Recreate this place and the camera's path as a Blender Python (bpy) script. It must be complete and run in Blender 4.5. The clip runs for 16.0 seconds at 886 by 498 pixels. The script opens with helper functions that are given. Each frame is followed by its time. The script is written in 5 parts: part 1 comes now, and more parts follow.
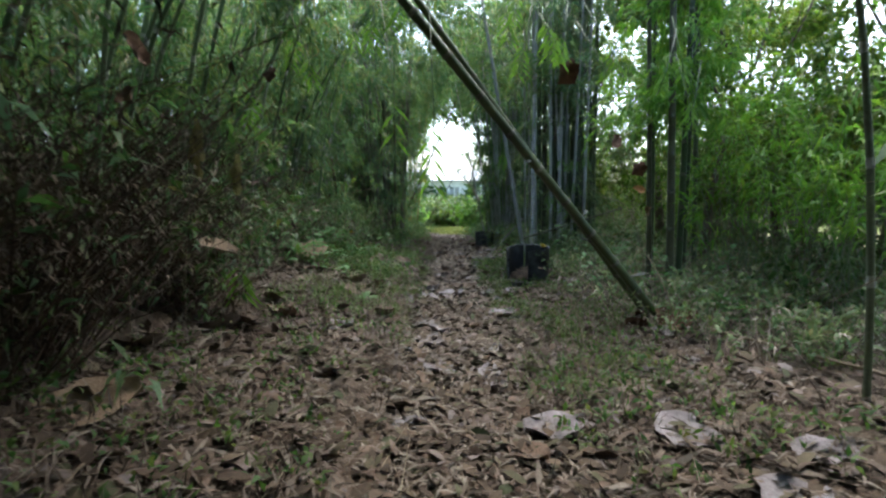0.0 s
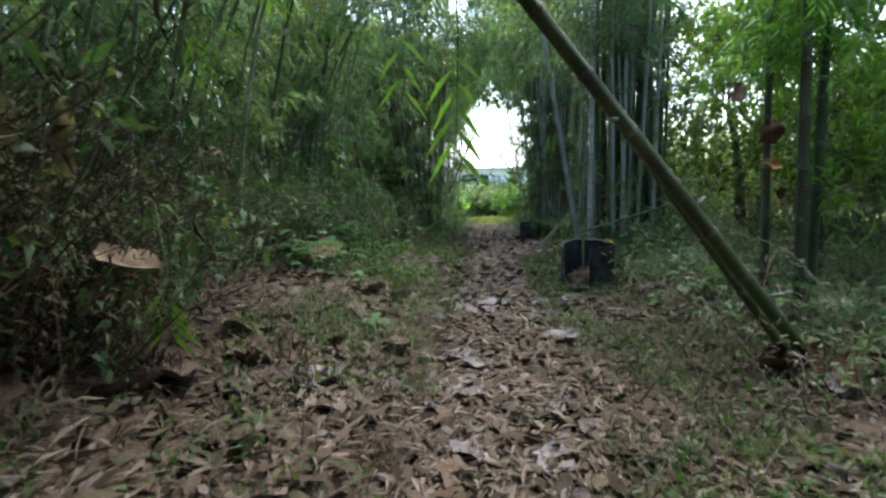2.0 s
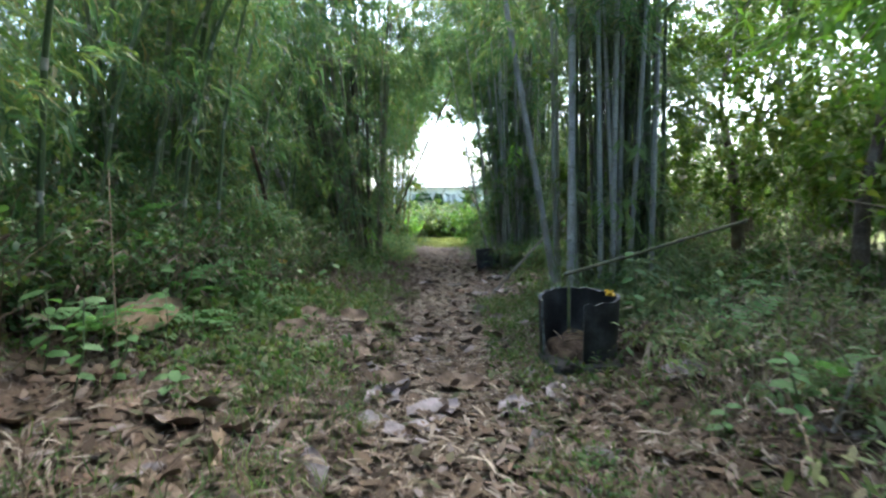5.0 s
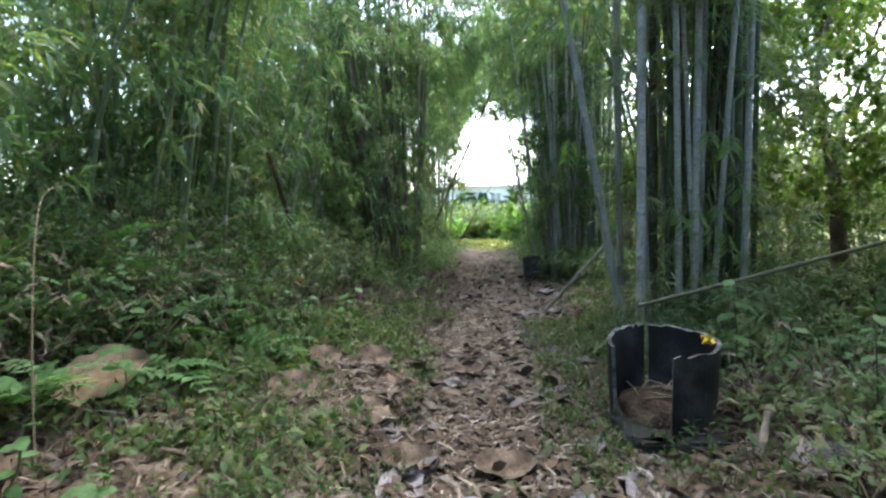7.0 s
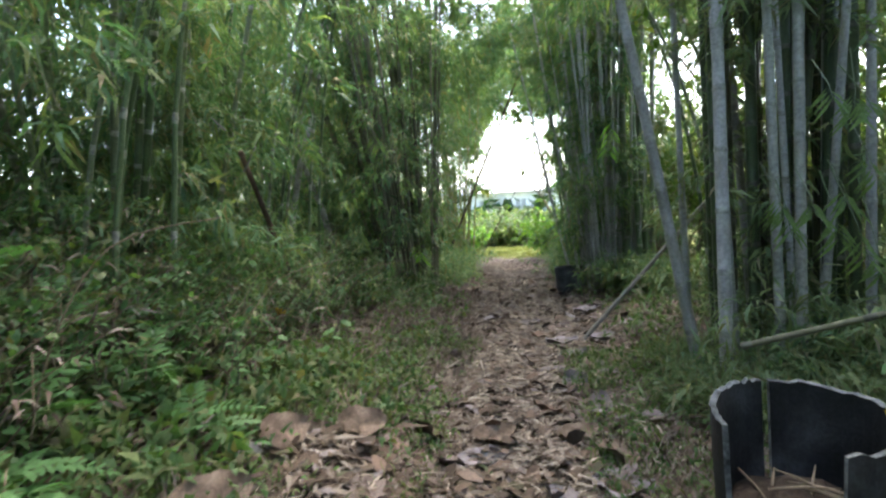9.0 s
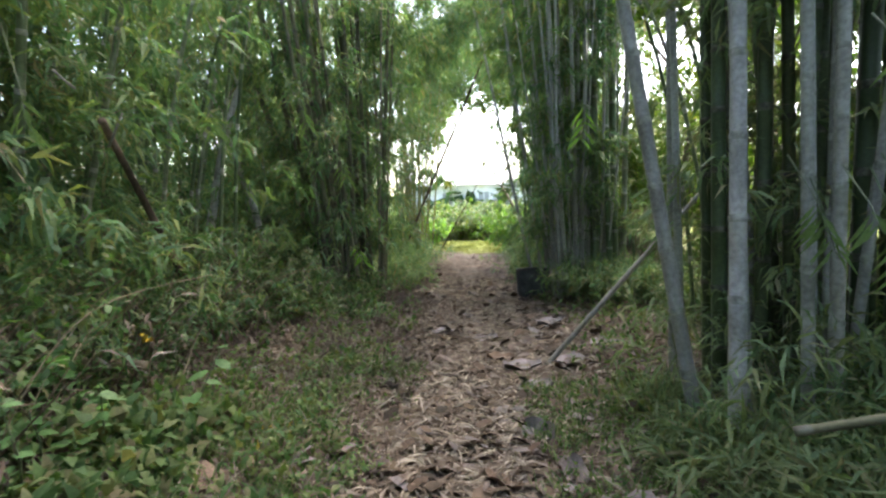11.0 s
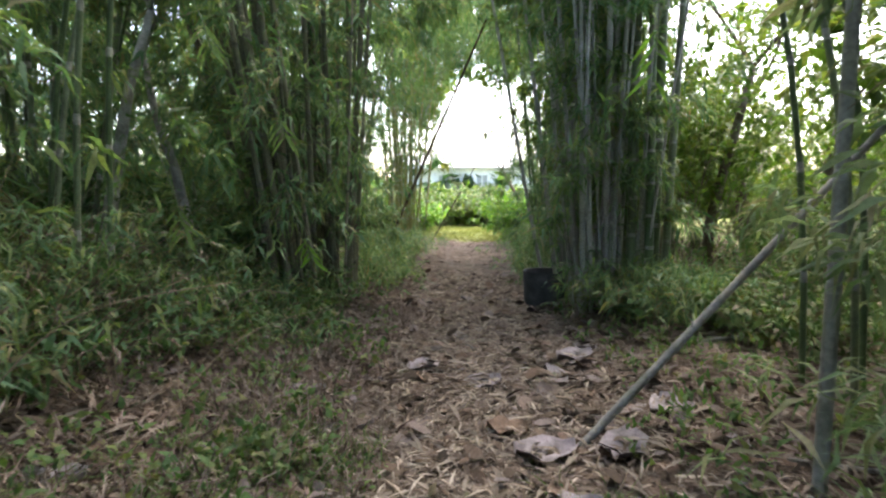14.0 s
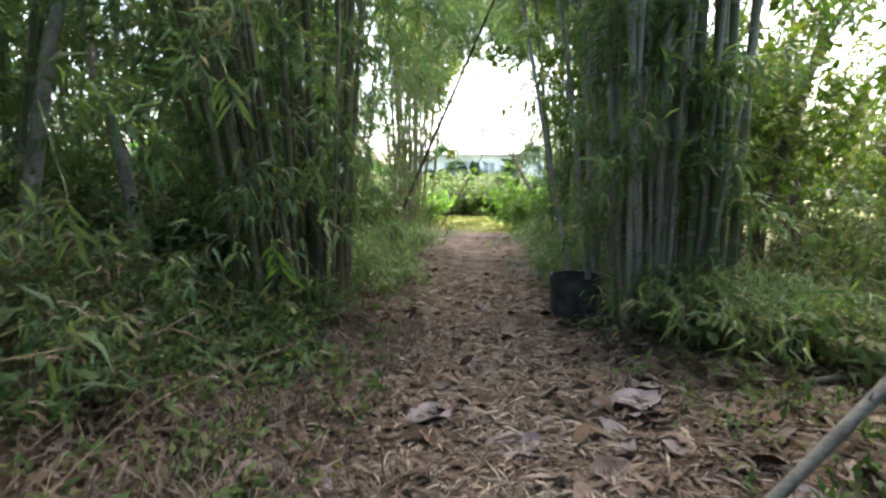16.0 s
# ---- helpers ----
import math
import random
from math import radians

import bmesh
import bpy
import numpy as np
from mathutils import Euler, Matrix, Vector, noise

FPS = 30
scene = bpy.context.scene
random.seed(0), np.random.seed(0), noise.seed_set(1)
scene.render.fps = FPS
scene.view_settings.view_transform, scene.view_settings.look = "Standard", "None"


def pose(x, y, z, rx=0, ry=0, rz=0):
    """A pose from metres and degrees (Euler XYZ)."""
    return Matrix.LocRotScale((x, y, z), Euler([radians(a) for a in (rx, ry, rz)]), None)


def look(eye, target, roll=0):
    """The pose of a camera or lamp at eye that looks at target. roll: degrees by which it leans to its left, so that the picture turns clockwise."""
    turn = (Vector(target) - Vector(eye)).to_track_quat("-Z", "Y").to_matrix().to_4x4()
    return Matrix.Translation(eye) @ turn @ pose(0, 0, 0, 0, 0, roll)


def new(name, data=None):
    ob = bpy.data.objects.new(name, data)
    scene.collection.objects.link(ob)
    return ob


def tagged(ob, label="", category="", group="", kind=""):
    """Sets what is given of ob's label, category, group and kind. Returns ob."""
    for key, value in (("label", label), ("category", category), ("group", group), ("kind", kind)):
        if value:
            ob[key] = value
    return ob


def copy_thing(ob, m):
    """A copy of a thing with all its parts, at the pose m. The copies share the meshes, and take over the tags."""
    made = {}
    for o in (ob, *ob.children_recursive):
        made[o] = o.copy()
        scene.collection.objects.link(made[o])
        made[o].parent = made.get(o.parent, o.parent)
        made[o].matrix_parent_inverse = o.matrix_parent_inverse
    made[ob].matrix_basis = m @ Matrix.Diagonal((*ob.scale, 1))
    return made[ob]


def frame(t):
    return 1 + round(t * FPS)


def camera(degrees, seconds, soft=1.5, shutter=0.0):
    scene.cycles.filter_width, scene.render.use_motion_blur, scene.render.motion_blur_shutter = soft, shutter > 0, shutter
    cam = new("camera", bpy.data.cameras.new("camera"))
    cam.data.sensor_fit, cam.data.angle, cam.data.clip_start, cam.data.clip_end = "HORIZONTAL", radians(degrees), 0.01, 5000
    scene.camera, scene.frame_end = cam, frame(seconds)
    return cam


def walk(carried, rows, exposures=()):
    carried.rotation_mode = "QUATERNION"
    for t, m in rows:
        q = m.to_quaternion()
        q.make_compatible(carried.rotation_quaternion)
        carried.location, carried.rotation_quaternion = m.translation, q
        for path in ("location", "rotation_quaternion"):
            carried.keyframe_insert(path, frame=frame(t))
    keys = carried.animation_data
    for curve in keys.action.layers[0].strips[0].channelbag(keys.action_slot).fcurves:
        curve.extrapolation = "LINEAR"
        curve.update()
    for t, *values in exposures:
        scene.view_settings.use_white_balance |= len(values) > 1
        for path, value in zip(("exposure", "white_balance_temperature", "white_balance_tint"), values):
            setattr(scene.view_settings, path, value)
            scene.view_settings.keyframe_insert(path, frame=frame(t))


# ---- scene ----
cam = camera(83.5, 16.0, soft=2.3, shutter=0.4)
PATH = [
    (0, (0.369, 0.988, 1.264), (0.335, 2.980, 1.090), 0.1),
    (0.5, (0.362, 1.352, 1.197), (0.339, 3.338, 0.973), -0.1),
    (1, (0.305, 1.683, 1.282), (0.188, 3.672, 1.115), 1.3),
    (1.5, (0.351, 2.063, 1.232), (0.235, 4.052, 1.053), -0.2),
    (2, (0.376, 2.388, 1.253), (0.173, 4.366, 1.037), -0.9),
    (2.5, (0.260, 2.795, 1.218), (0.086, 4.777, 1.007), 0.8),
    (3, (0.259, 3.135, 1.250), (0.141, 5.123, 1.054), 0.4),
    (3.5, (0.362, 3.511, 1.286), (0.403, 5.505, 1.137), -0.2),
    (4, (0.397, 3.904, 1.214), (0.493, 5.888, 0.977), 0.4),
    (4.5, (0.395, 4.268, 1.322), (0.479, 6.254, 1.098), 1.4),
    (5, (0.477, 4.672, 1.322), (0.451, 6.667, 1.179), -0.5),
    (5.2, (0.506, 4.773, 1.337), (0.417, 6.767, 1.221), -1.4),
    (7.3, (0.504, 5.751, 1.472), (0.296, 7.733, 1.306), -1.2),
    (7.5, (0.505, 5.854, 1.449), (0.298, 7.834, 1.252), -1.2),
    (8, (0.402, 6.190, 1.425), (0.135, 8.166, 1.282), -1.2),
    (8.5, (0.381, 6.452, 1.430), (0.093, 8.424, 1.264), -2.0),
    (9, (0.484, 6.797, 1.446), (0.174, 8.771, 1.337), -3.0),
    (9.2, (0.511, 6.867, 1.466), (0.236, 8.846, 1.383), -3.0),
    (11.3, (0.555, 8.016, 1.498), (0.392, 10.002, 1.320), -1.6),
    (11.5, (0.542, 8.119, 1.495), (0.354, 10.100, 1.297), -1.8),
    (12, (0.390, 8.446, 1.494), (0.202, 10.423, 1.258), -2.2),
    (12.5, (0.363, 8.738, 1.508), (0.173, 10.710, 1.234), -2.0),
    (13, (0.508, 9.082, 1.519), (0.277, 11.060, 1.327), -1.9),
    (13.5, (0.566, 9.355, 1.478), (0.354, 11.334, 1.289), -0.2),
    (14, (0.513, 9.733, 1.482), (0.366, 11.716, 1.266), -0.0),
    (14.5, (0.525, 10.044, 1.466), (0.328, 12.017, 1.206), -1.1),
    (15, (0.581, 10.354, 1.498), (0.332, 12.326, 1.278), -1.9),
    (15.5, (0.502, 10.593, 1.448), (0.276, 12.563, 1.191), 0.6),
    (16, (0.370, 10.886, 1.482), (0.203, 12.861, 1.218), 0.1),
]
walk(cam, [(t, look(eye, target, roll)) for t, eye, target, roll in PATH],
     [(0.0, 2.45, 6100, 3), (3.5, 2.7, 6100, 3), (7.5, 3.2, 6350, 7), (11.5, 3.3, 7000, 9), (16.0, 3.2, 6950, 12)])

# ---- world and sun ----
SUN_EL, SUN_AZ = 60.0, 28.0  # degrees above the horizon; degrees to the right of straight ahead
world = bpy.data.worlds.new("sky")
scene.world = world
world.use_nodes = True
wn = world.node_tree.nodes
sky = wn.new("ShaderNodeTexSky")
sky.sky_type = "NISHITA"
sky.sun_disc = False
sky.sun_elevation = radians(SUN_EL)
sky.sun_rotation = radians(SUN_AZ)
sky.air_density, sky.dust_density = 1.0, 4.0
wn["Background"].inputs[1].default_value = 0.15
world.node_tree.links.new(sky.outputs[0], wn["Background"].inputs[0])
sun_data = bpy.data.lights.new("sun", "SUN")
sun_data.energy, sun_data.angle, sun_data.color = 1.2, radians(60), (1.0, 0.93, 0.82)
sun = new("sun", sun_data)
az, el = radians(SUN_AZ), radians(SUN_EL)
sun.matrix_world = look((math.sin(az) * math.cos(el) * 60, math.cos(az) * math.cos(el) * 60, math.sin(el) * 60), (0, 0, 0))


# ---- materials ----
def material(name, colours, rough=0.8, scale=6.0, by="noise", spread=0.25, bump=0.3, fine=60.0, translucent=None, spec=0.3, dist=0.01):
    """colours: linear stops; by: noise, island or object picks along them; a coarse and a fine noise vary the shade."""
    m = bpy.data.materials.new(name)
    m.use_nodes = True
    n, l = m.node_tree.nodes, m.node_tree.links
    b = n["Principled BSDF"]
    b.inputs["Roughness"].default_value = rough
    b.inputs["Specular IOR Level"].default_value = spec
    ramp = n.new("ShaderNodeValToRGB")
    while len(ramp.color_ramp.elements) < len(colours):
        ramp.color_ramp.elements.new(0.5)
    for i, c in enumerate(colours):
        e = ramp.color_ramp.elements[i]
        e.position, e.color = i / max(1, len(colours) - 1), (*c, 1)
    tc = n.new("ShaderNodeTexCoord")
    coarse = n.new("ShaderNodeTexNoise")
    coarse.inputs["Scale"].default_value, coarse.inputs["Detail"].default_value = scale, 5
    l.new(tc.outputs["Object"], coarse.inputs["Vector"])
    grain = n.new("ShaderNodeTexNoise")
    grain.inputs["Scale"].default_value, grain.inputs["Detail"].default_value = fine, 3
    l.new(tc.outputs["Object"], grain.inputs["Vector"])
    if by == "island":
        geo = n.new("ShaderNodeNewGeometry")
        l.new(geo.outputs["Random Per Island"], ramp.inputs[0])
    elif by == "object":
        info = n.new("ShaderNodeObjectInfo")
        l.new(info.outputs["Random"], ramp.inputs[0])
    else:
        stretch = n.new("ShaderNodeMapRange")
        stretch.inputs["From Min"].default_value, stretch.inputs["From Max"].default_value = 0.3, 0.7
        l.new(coarse.outputs["Fac"], stretch.inputs["Value"])
        l.new(stretch.outputs[0], ramp.inputs[0])
    mixed = n.new("ShaderNodeMath")
    mixed.operation = "ADD"
    l.new(coarse.outputs["Fac"], mixed.inputs[0])
    l.new(grain.outputs["Fac"], mixed.inputs[1])
    shade = n.new("ShaderNodeMapRange")
    shade.inputs["From Min"].default_value, shade.inputs["From Max"].default_value = 0.7, 1.3
    shade.inputs["To Min"].default_value, shade.inputs["To Max"].default_value = 1 - spread, 1 + spread
    l.new(mixed.outputs[0], shade.inputs["Value"])
    mul = n.new("ShaderNodeVectorMath")
    mul.operation = "SCALE"
    l.new(ramp.outputs[0], mul.inputs[0])
    l.new(shade.outputs[0], mul.inputs["Scale"])
    l.new(mul.outputs[0], b.inputs["Base Color"])
    if bump:
        bp = n.new("ShaderNodeBump")
        bp.inputs["Strength"].default_value, bp.inputs["Distance"].default_value = bump, dist
        l.new(grain.outputs["Fac"], bp.inputs["Height"])
        l.new(bp.outputs[0], b.inputs["Normal"])
    if translucent:
        tr = n.new("ShaderNodeBsdfTranslucent")
        tint = n.new("ShaderNodeVectorMath")
        tint.operation = "MULTIPLY"
        tint.inputs[1].default_value = translucent
        l.new(mul.outputs[0], tint.inputs[0])
        l.new(tint.outputs[0], tr.inputs[0])
        add = n.new("ShaderNodeMixShader")
        add.inputs[0].default_value = 0.45
        l.new(b.outputs[0], add.inputs[1])
        l.new(tr.outputs[0], add.inputs[2])
        l.new(add.outputs[0], n["Material Output"].inputs[0])
    return m


SOIL = material("leaf strewn soil", [(0.055, 0.037, 0.028), (0.095, 0.067, 0.052), (0.14, 0.107, 0.085)], 0.95, 1.7, fine=45, bump=0.8, dist=0.03, spread=0.4)
MEADOW = material("meadow", [(0.14, 0.17, 0.04), (0.21, 0.24, 0.06), (0.27, 0.28, 0.09)], 0.9, 0.6, fine=30, bump=0.6, spread=0.3)
BAMBOO_LEAF = material("bamboo leaves", [(0.05, 0.105, 0.06), (0.075, 0.145, 0.075), (0.10, 0.18, 0.115), (0.10, 0.17, 0.085), (0.125, 0.19, 0.075), (0.18, 0.215, 0.085), (0.125, 0.19, 0.11), (0.21, 0.17, 0.10)], 0.55, 2.0, "island", 0.3, 0.0, translucent=(1.35, 1.55, 0.8))
YOUNG_LEAF = material("young bamboo leaves", [(0.10, 0.2, 0.05), (0.14, 0.27, 0.06), (0.2, 0.3, 0.06)], 0.5, 2.0, "island", 0.25, 0.0, translucent=(1.3, 1.5, 0.6))
TREE_LEAF = material("tree leaves", [(0.05, 0.10, 0.02), (0.09, 0.16, 0.03), (0.12, 0.17, 0.045), (0.16, 0.18, 0.05)], 0.5, 2.0, "island", 0.3, 0.0, translucent=(1.35, 1.5, 0.7))
SHRUB_LEAF = material("shrub leaves", [(0.03, 0.065, 0.03), (0.045, 0.095, 0.045), (0.065, 0.12, 0.06), (0.08, 0.13, 0.05), (0.11, 0.10, 0.05)], 0.5, 3.0, "island", 0.3, 0.0, translucent=(1.3, 1.5, 0.6))
PALE_SHOOT = material("dusty pale bamboo shoots", [(0.10, 0.16, 0.08), (0.14, 0.20, 0.11), (0.18, 0.23, 0.13), (0.15, 0.19, 0.08), (0.20, 0.18, 0.12)], 0.6, 2.0, "island", 0.3, 0.0, translucent=(1.2, 1.35, 0.9))
GREEN_LEAF = material("broad green leaves", [(0.07, 0.15, 0.06), (0.10, 0.20, 0.08), (0.13, 0.22, 0.11)], 0.5, 30.0, "object", 0.25, 0.2, fine=120, translucent=(1.2, 1.45, 0.7))
HERB_LEAF = material("ground herbs", [(0.04, 0.085, 0.035), (0.06, 0.115, 0.045), (0.085, 0.14, 0.055), (0.125, 0.155, 0.07), (0.11, 0.095, 0.06)], 0.6, 3.0, "island", 0.3, 0.0, translucent=(1.2, 1.4, 0.6))
DRY_TWIG = material("dry twigs", [(0.10, 0.075, 0.05), (0.18, 0.14, 0.10), (0.28, 0.24, 0.18)], 0.9, 5.0, "island", 0.3, 0.0)
DRY_STRAW = material("dry bamboo leaves", [(0.045, 0.032, 0.025), (0.09, 0.064, 0.05), (0.135, 0.105, 0.086), (0.21, 0.18, 0.158), (0.075, 0.05, 0.038)], 0.85, 5.0, "island", 0.3, 0.0)
PALE_STRAW = material("pale straw", [(0.12, 0.085, 0.065), (0.21, 0.165, 0.13), (0.31, 0.26, 0.22), (0.38, 0.335, 0.29)], 0.8, 5.0, "island", 0.3, 0.0)
DEAD_LEAF = material("dead broad leaves", [(0.12, 0.078, 0.058), (0.18, 0.125, 0.092), (0.16, 0.14, 0.148), (0.23, 0.21, 0.228), (0.14, 0.09, 0.066), (0.095, 0.064, 0.048), (0.19, 0.172, 0.185)], 0.75, 9.0, "object", 0.35, 0.5, fine=70)
YELLOW_LEAF = material("yellow fallen leaves", [(0.55, 0.38, 0.03), (0.62, 0.45, 0.06)], 0.6, 20.0, "object", 0.2, 0.2)
CULM_PALE = material("weathered culms", [(0.19, 0.19, 0.175), (0.29, 0.28, 0.275), (0.38, 0.37, 0.37), (0.24, 0.245, 0.225), (0.33, 0.31, 0.30), (0.17, 0.18, 0.15)], 0.6, 3.0, "object", 0.35, 0.2, fine=40)
CULM_GREEN = material("green culms", [(0.05, 0.08, 0.035), (0.07, 0.11, 0.05), (0.10, 0.13, 0.07), (0.13, 0.15, 0.10)], 0.45, 3.0, "object", 0.35, 0.15, fine=40, spec=0.4)
CULM_OLIVE = material("mossy olive culm", [(0.025, 0.04, 0.013), (0.045, 0.064, 0.022), (0.068, 0.084, 0.036)], 0.45, 2.5, "noise", 0.3, 0.15, fine=50, spec=0.4)
CULM_YELLOW = material("yellowing culms", [(0.16, 0.17, 0.05), (0.22, 0.21, 0.07), (0.14, 0.16, 0.06)], 0.5, 3.0, "object", 0.3, 0.15, fine=40)
CULM_DARK = material("old dark culms", [(0.06, 0.065, 0.04), (0.11, 0.11, 0.07), (0.17, 0.16, 0.115)], 0.7, 3.0, "object", 0.35, 0.2, fine=40)
CULM_DEEP = material("thick dark green culms", [(0.03, 0.05, 0.022), (0.045, 0.07, 0.03), (0.07, 0.09, 0.045), (0.06, 0.05, 0.035)], 0.45, 3.0, "object", 0.35, 0.15, fine=40, spec=0.4)
DUSTY_BLACK = material("dusty black plastic", [(0.03, 0.033, 0.038), (0.05, 0.054, 0.06), (0.085, 0.09, 0.095)], 0.75, 5.0, spread=0.4, bump=0.3, fine=60)
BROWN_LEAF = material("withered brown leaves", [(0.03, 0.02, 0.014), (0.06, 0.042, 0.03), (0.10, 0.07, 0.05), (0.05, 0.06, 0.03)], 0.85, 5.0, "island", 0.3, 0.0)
NODE_RING = material("culm node rings", [(0.20, 0.20, 0.18), (0.32, 0.32, 0.29)], 0.8, 20.0, spread=0.3, bump=0.3)
NODE_DARK = material("dark node rings", [(0.05, 0.05, 0.04), (0.16, 0.16, 0.13)], 0.8, 20.0, spread=0.3, bump=0.3)
BARK = material("grey brown bark", [(0.06, 0.045, 0.035), (0.12, 0.095, 0.075), (0.19, 0.165, 0.14)], 0.95, 4.0, spread=0.35, bump=0.8, fine=30, dist=0.02)
PALE_BARK = material("pale bark", [(0.2, 0.19, 0.175), (0.3, 0.29, 0.28), (0.17, 0.16, 0.13)], 0.9, 4.0, spread=0.35, bump=0.6, fine=30)
DARK_WOOD = material("dark dead wood", [(0.035, 0.025, 0.02), (0.08, 0.055, 0.04), (0.13, 0.09, 0.07)], 0.9, 6.0, spread=0.35, bump=0.6, fine=40)
GREY_POLE = material("weathered grey pole", [(0.15, 0.15, 0.14), (0.22, 0.215, 0.205), (0.11, 0.10, 0.085)], 0.75, 4.0, spread=0.3, bump=0.3, fine=50)
RUBBER = material("black weathered plastic", [(0.008, 0.009, 0.01), (0.018, 0.019, 0.022), (0.05, 0.053, 0.06)], 0.6, 4.0, spread=0.4, bump=0.3, fine=60)
RIM = material("chalky broken edge", [(0.035, 0.04, 0.045), (0.15, 0.16, 0.17)], 0.85, 15.0, spread=0.4, bump=0.4)
PLASTER = material("pale house wall", [(0.76, 0.76, 0.74), (0.82, 0.82, 0.80)], 0.9, 0.8, spread=0.15, bump=0.1)
ROOFING = material("grey roof sheets", [(0.5, 0.5, 0.51), (0.58, 0.58, 0.58)], 0.7, 1.0, spread=0.2, bump=0.1)
GLASS_DARK = material("dim window glass", [(0.30, 0.31, 0.31), (0.38, 0.39, 0.39)], 0.3, 1.0, spread=0.1, bump=0.0, spec=0.5)
rng = np.random.default_rng(7)


# ---- mesh tools ----
class Soup:
    """Gathers vertices and faces of one mesh, and the material slot of each face."""

    def __init__(self):
        self.v, self.f, self.s = [], [], []

    def tube(self, points, radii, sides=6, slots=None, cap=True):
        pts = [Vector(p) for p in points]
        base, side = len(self.v), None
        for i, p in enumerate(pts):
            way = (pts[min(i + 1, len(pts) - 1)] - pts[max(i - 1, 0)]).normalized()
            if side is None:
                side = way.orthogonal().normalized()
            side = (side - way * side.dot(way)).normalized()
            other = way.cross(side)
            for k in range(sides):
                a = 2 * math.pi * k / sides
                self.v.append(tuple(p + (side * math.cos(a) + other * math.sin(a)) * radii[i]))
        for i in range(len(pts) - 1):
            for k in range(sides):
                a, b = base + i * sides + k, base + i * sides + (k + 1) % sides
                self.f.append((a, b, b + sides, a + sides))
                self.s.append(slots[i] if slots else 0)
        if cap:
            self.f.append(tuple(base + k for k in reversed(range(sides))))
            self.f.append(tuple(base + (len(pts) - 1) * sides + k for k in range(sides)))
            self.s += [0, 0]

    def mesh(self, name, *mats, smooth=True):
        me = bpy.data.meshes.new(name)
        me.from_pydata(self.v, [], self.f)
        for m in mats:
            me.materials.append(m)
        me.polygons.foreach_set("material_index", self.s)
        if smooth:
            me.polygons.foreach_set("use_smooth", [True] * len(self.f))
        me.update()
        return me


def fast_mesh(name, verts, faces, mat):
    """A mesh from arrays of vertices and equal-sided faces."""
    me = bpy.data.meshes.new(name)
    faces = np.ascontiguousarray(faces, dtype=np.int32)
    n, k = faces.shape
    me.vertices.add(len(verts))
    me.vertices.foreach_set("co", np.ascontiguousarray(verts, dtype=np.float32).ravel())
    me.loops.add(n * k)
    me.loops.foreach_set("vertex_index", faces.ravel())
    me.polygons.add(n)
    me.polygons.foreach_set("loop_start", np.arange(0, n * k, k, dtype=np.int32))
    me.materials.append(mat)
    me.update(calc_edges=True)
    return me


def unit(a):
    return a / np.maximum(np.linalg.norm(a, axis=-1, keepdims=True), 1e-9)


def blades(at, way, up, length, width, curl=0.15, full=True):
    """Pointed leaves: from at along way, facing up, each folded at the midrib and drooping. Returns vertices and triangles."""
    n = len(at)
    way = unit(way)
    side = unit(np.cross(way, up))
    up = np.cross(side, way)
    length, width = np.broadcast_to(length, n)[:, None], np.broadcast_to(width, n)[:, None]
    belly = at + way * length * 0.4 + up * length * curl * 0.5
    left, right = belly + side * width * 0.5 + up * width * 0.15, belly - side * width * 0.5 + up * width * 0.15
    tip = at + way * length - up * length * curl
    if full and np.max(width) / np.max(length) > 0.3:
        tail = at + way * length * 0.72 + up * length * curl * 0.1
        v = np.stack([at, at + way * length * 0.25 + side * width * 0.42, at + way * length * 0.25 - side * width * 0.42, tail + side * width * 0.40, tail - side * width * 0.40, tip], 1).reshape(-1, 3)
        t = np.array([[0, 2, 1], [1, 2, 4], [1, 4, 3], [3, 4, 5]])
        return v, (np.arange(n)[:, None, None] * 6 + t).reshape(-1, 3)
    if full:
        v = np.stack([at, left, belly, right, tip], 1).reshape(-1, 3)
        t = np.array([[0, 2, 1], [0, 3, 2], [1, 2, 4], [2, 3, 4]])
        return v, (np.arange(n)[:, None, None] * 5 + t).reshape(-1, 3)
    v = np.stack([at, left, tip, right], 1).reshape(-1, 3)
    t = np.array([[0, 3, 1], [1, 3, 2]])
    return v, (np.arange(n)[:, None, None] * 4 + t).reshape(-1, 3)


def sprays(at, way, leaves, length, width, droop=0.6, fan=0.7, full=True):
    """Fans of leaves: at each place some leaves that spread round way and hang."""
    n = len(at)
    p = np.repeat(at, leaves, 0) + rng.normal(0, 0.03, (n * leaves, 3))
    w = np.repeat(unit(way), leaves, 0) * 0.7 + rng.normal(0, fan, (n * leaves, 3)) + np.array([0, 0, -droop])
    u = np.array([0, 0, 1.0]) + rng.normal(0, 0.45, (n * leaves, 3))
    size = rng.uniform(0.6, 1.25, n * leaves)
    return blades(p, w, u, length * size, width * size, 0.18, full)


def part(name, me, parent=None, label=""):
    ob = new(name, me)
    ob.parent = parent
    if label:
        ob["label"] = label
    return ob


def joined(name, pieces, mat):
    """One mesh out of several (vertices, triangles) pairs."""
    vs, fs, k = [], [], 0
    for v, f in pieces:
        vs.append(v)
        fs.append(f + k)
        k += len(v)
    return fast_mesh(name, np.concatenate(vs), np.concatenate(fs), mat)


# ---- ground ----
def smooth(a, b, x):
    t = np.clip((x - a) / (b - a), 0, 1)
    return t * t * (3 - 2 * t)


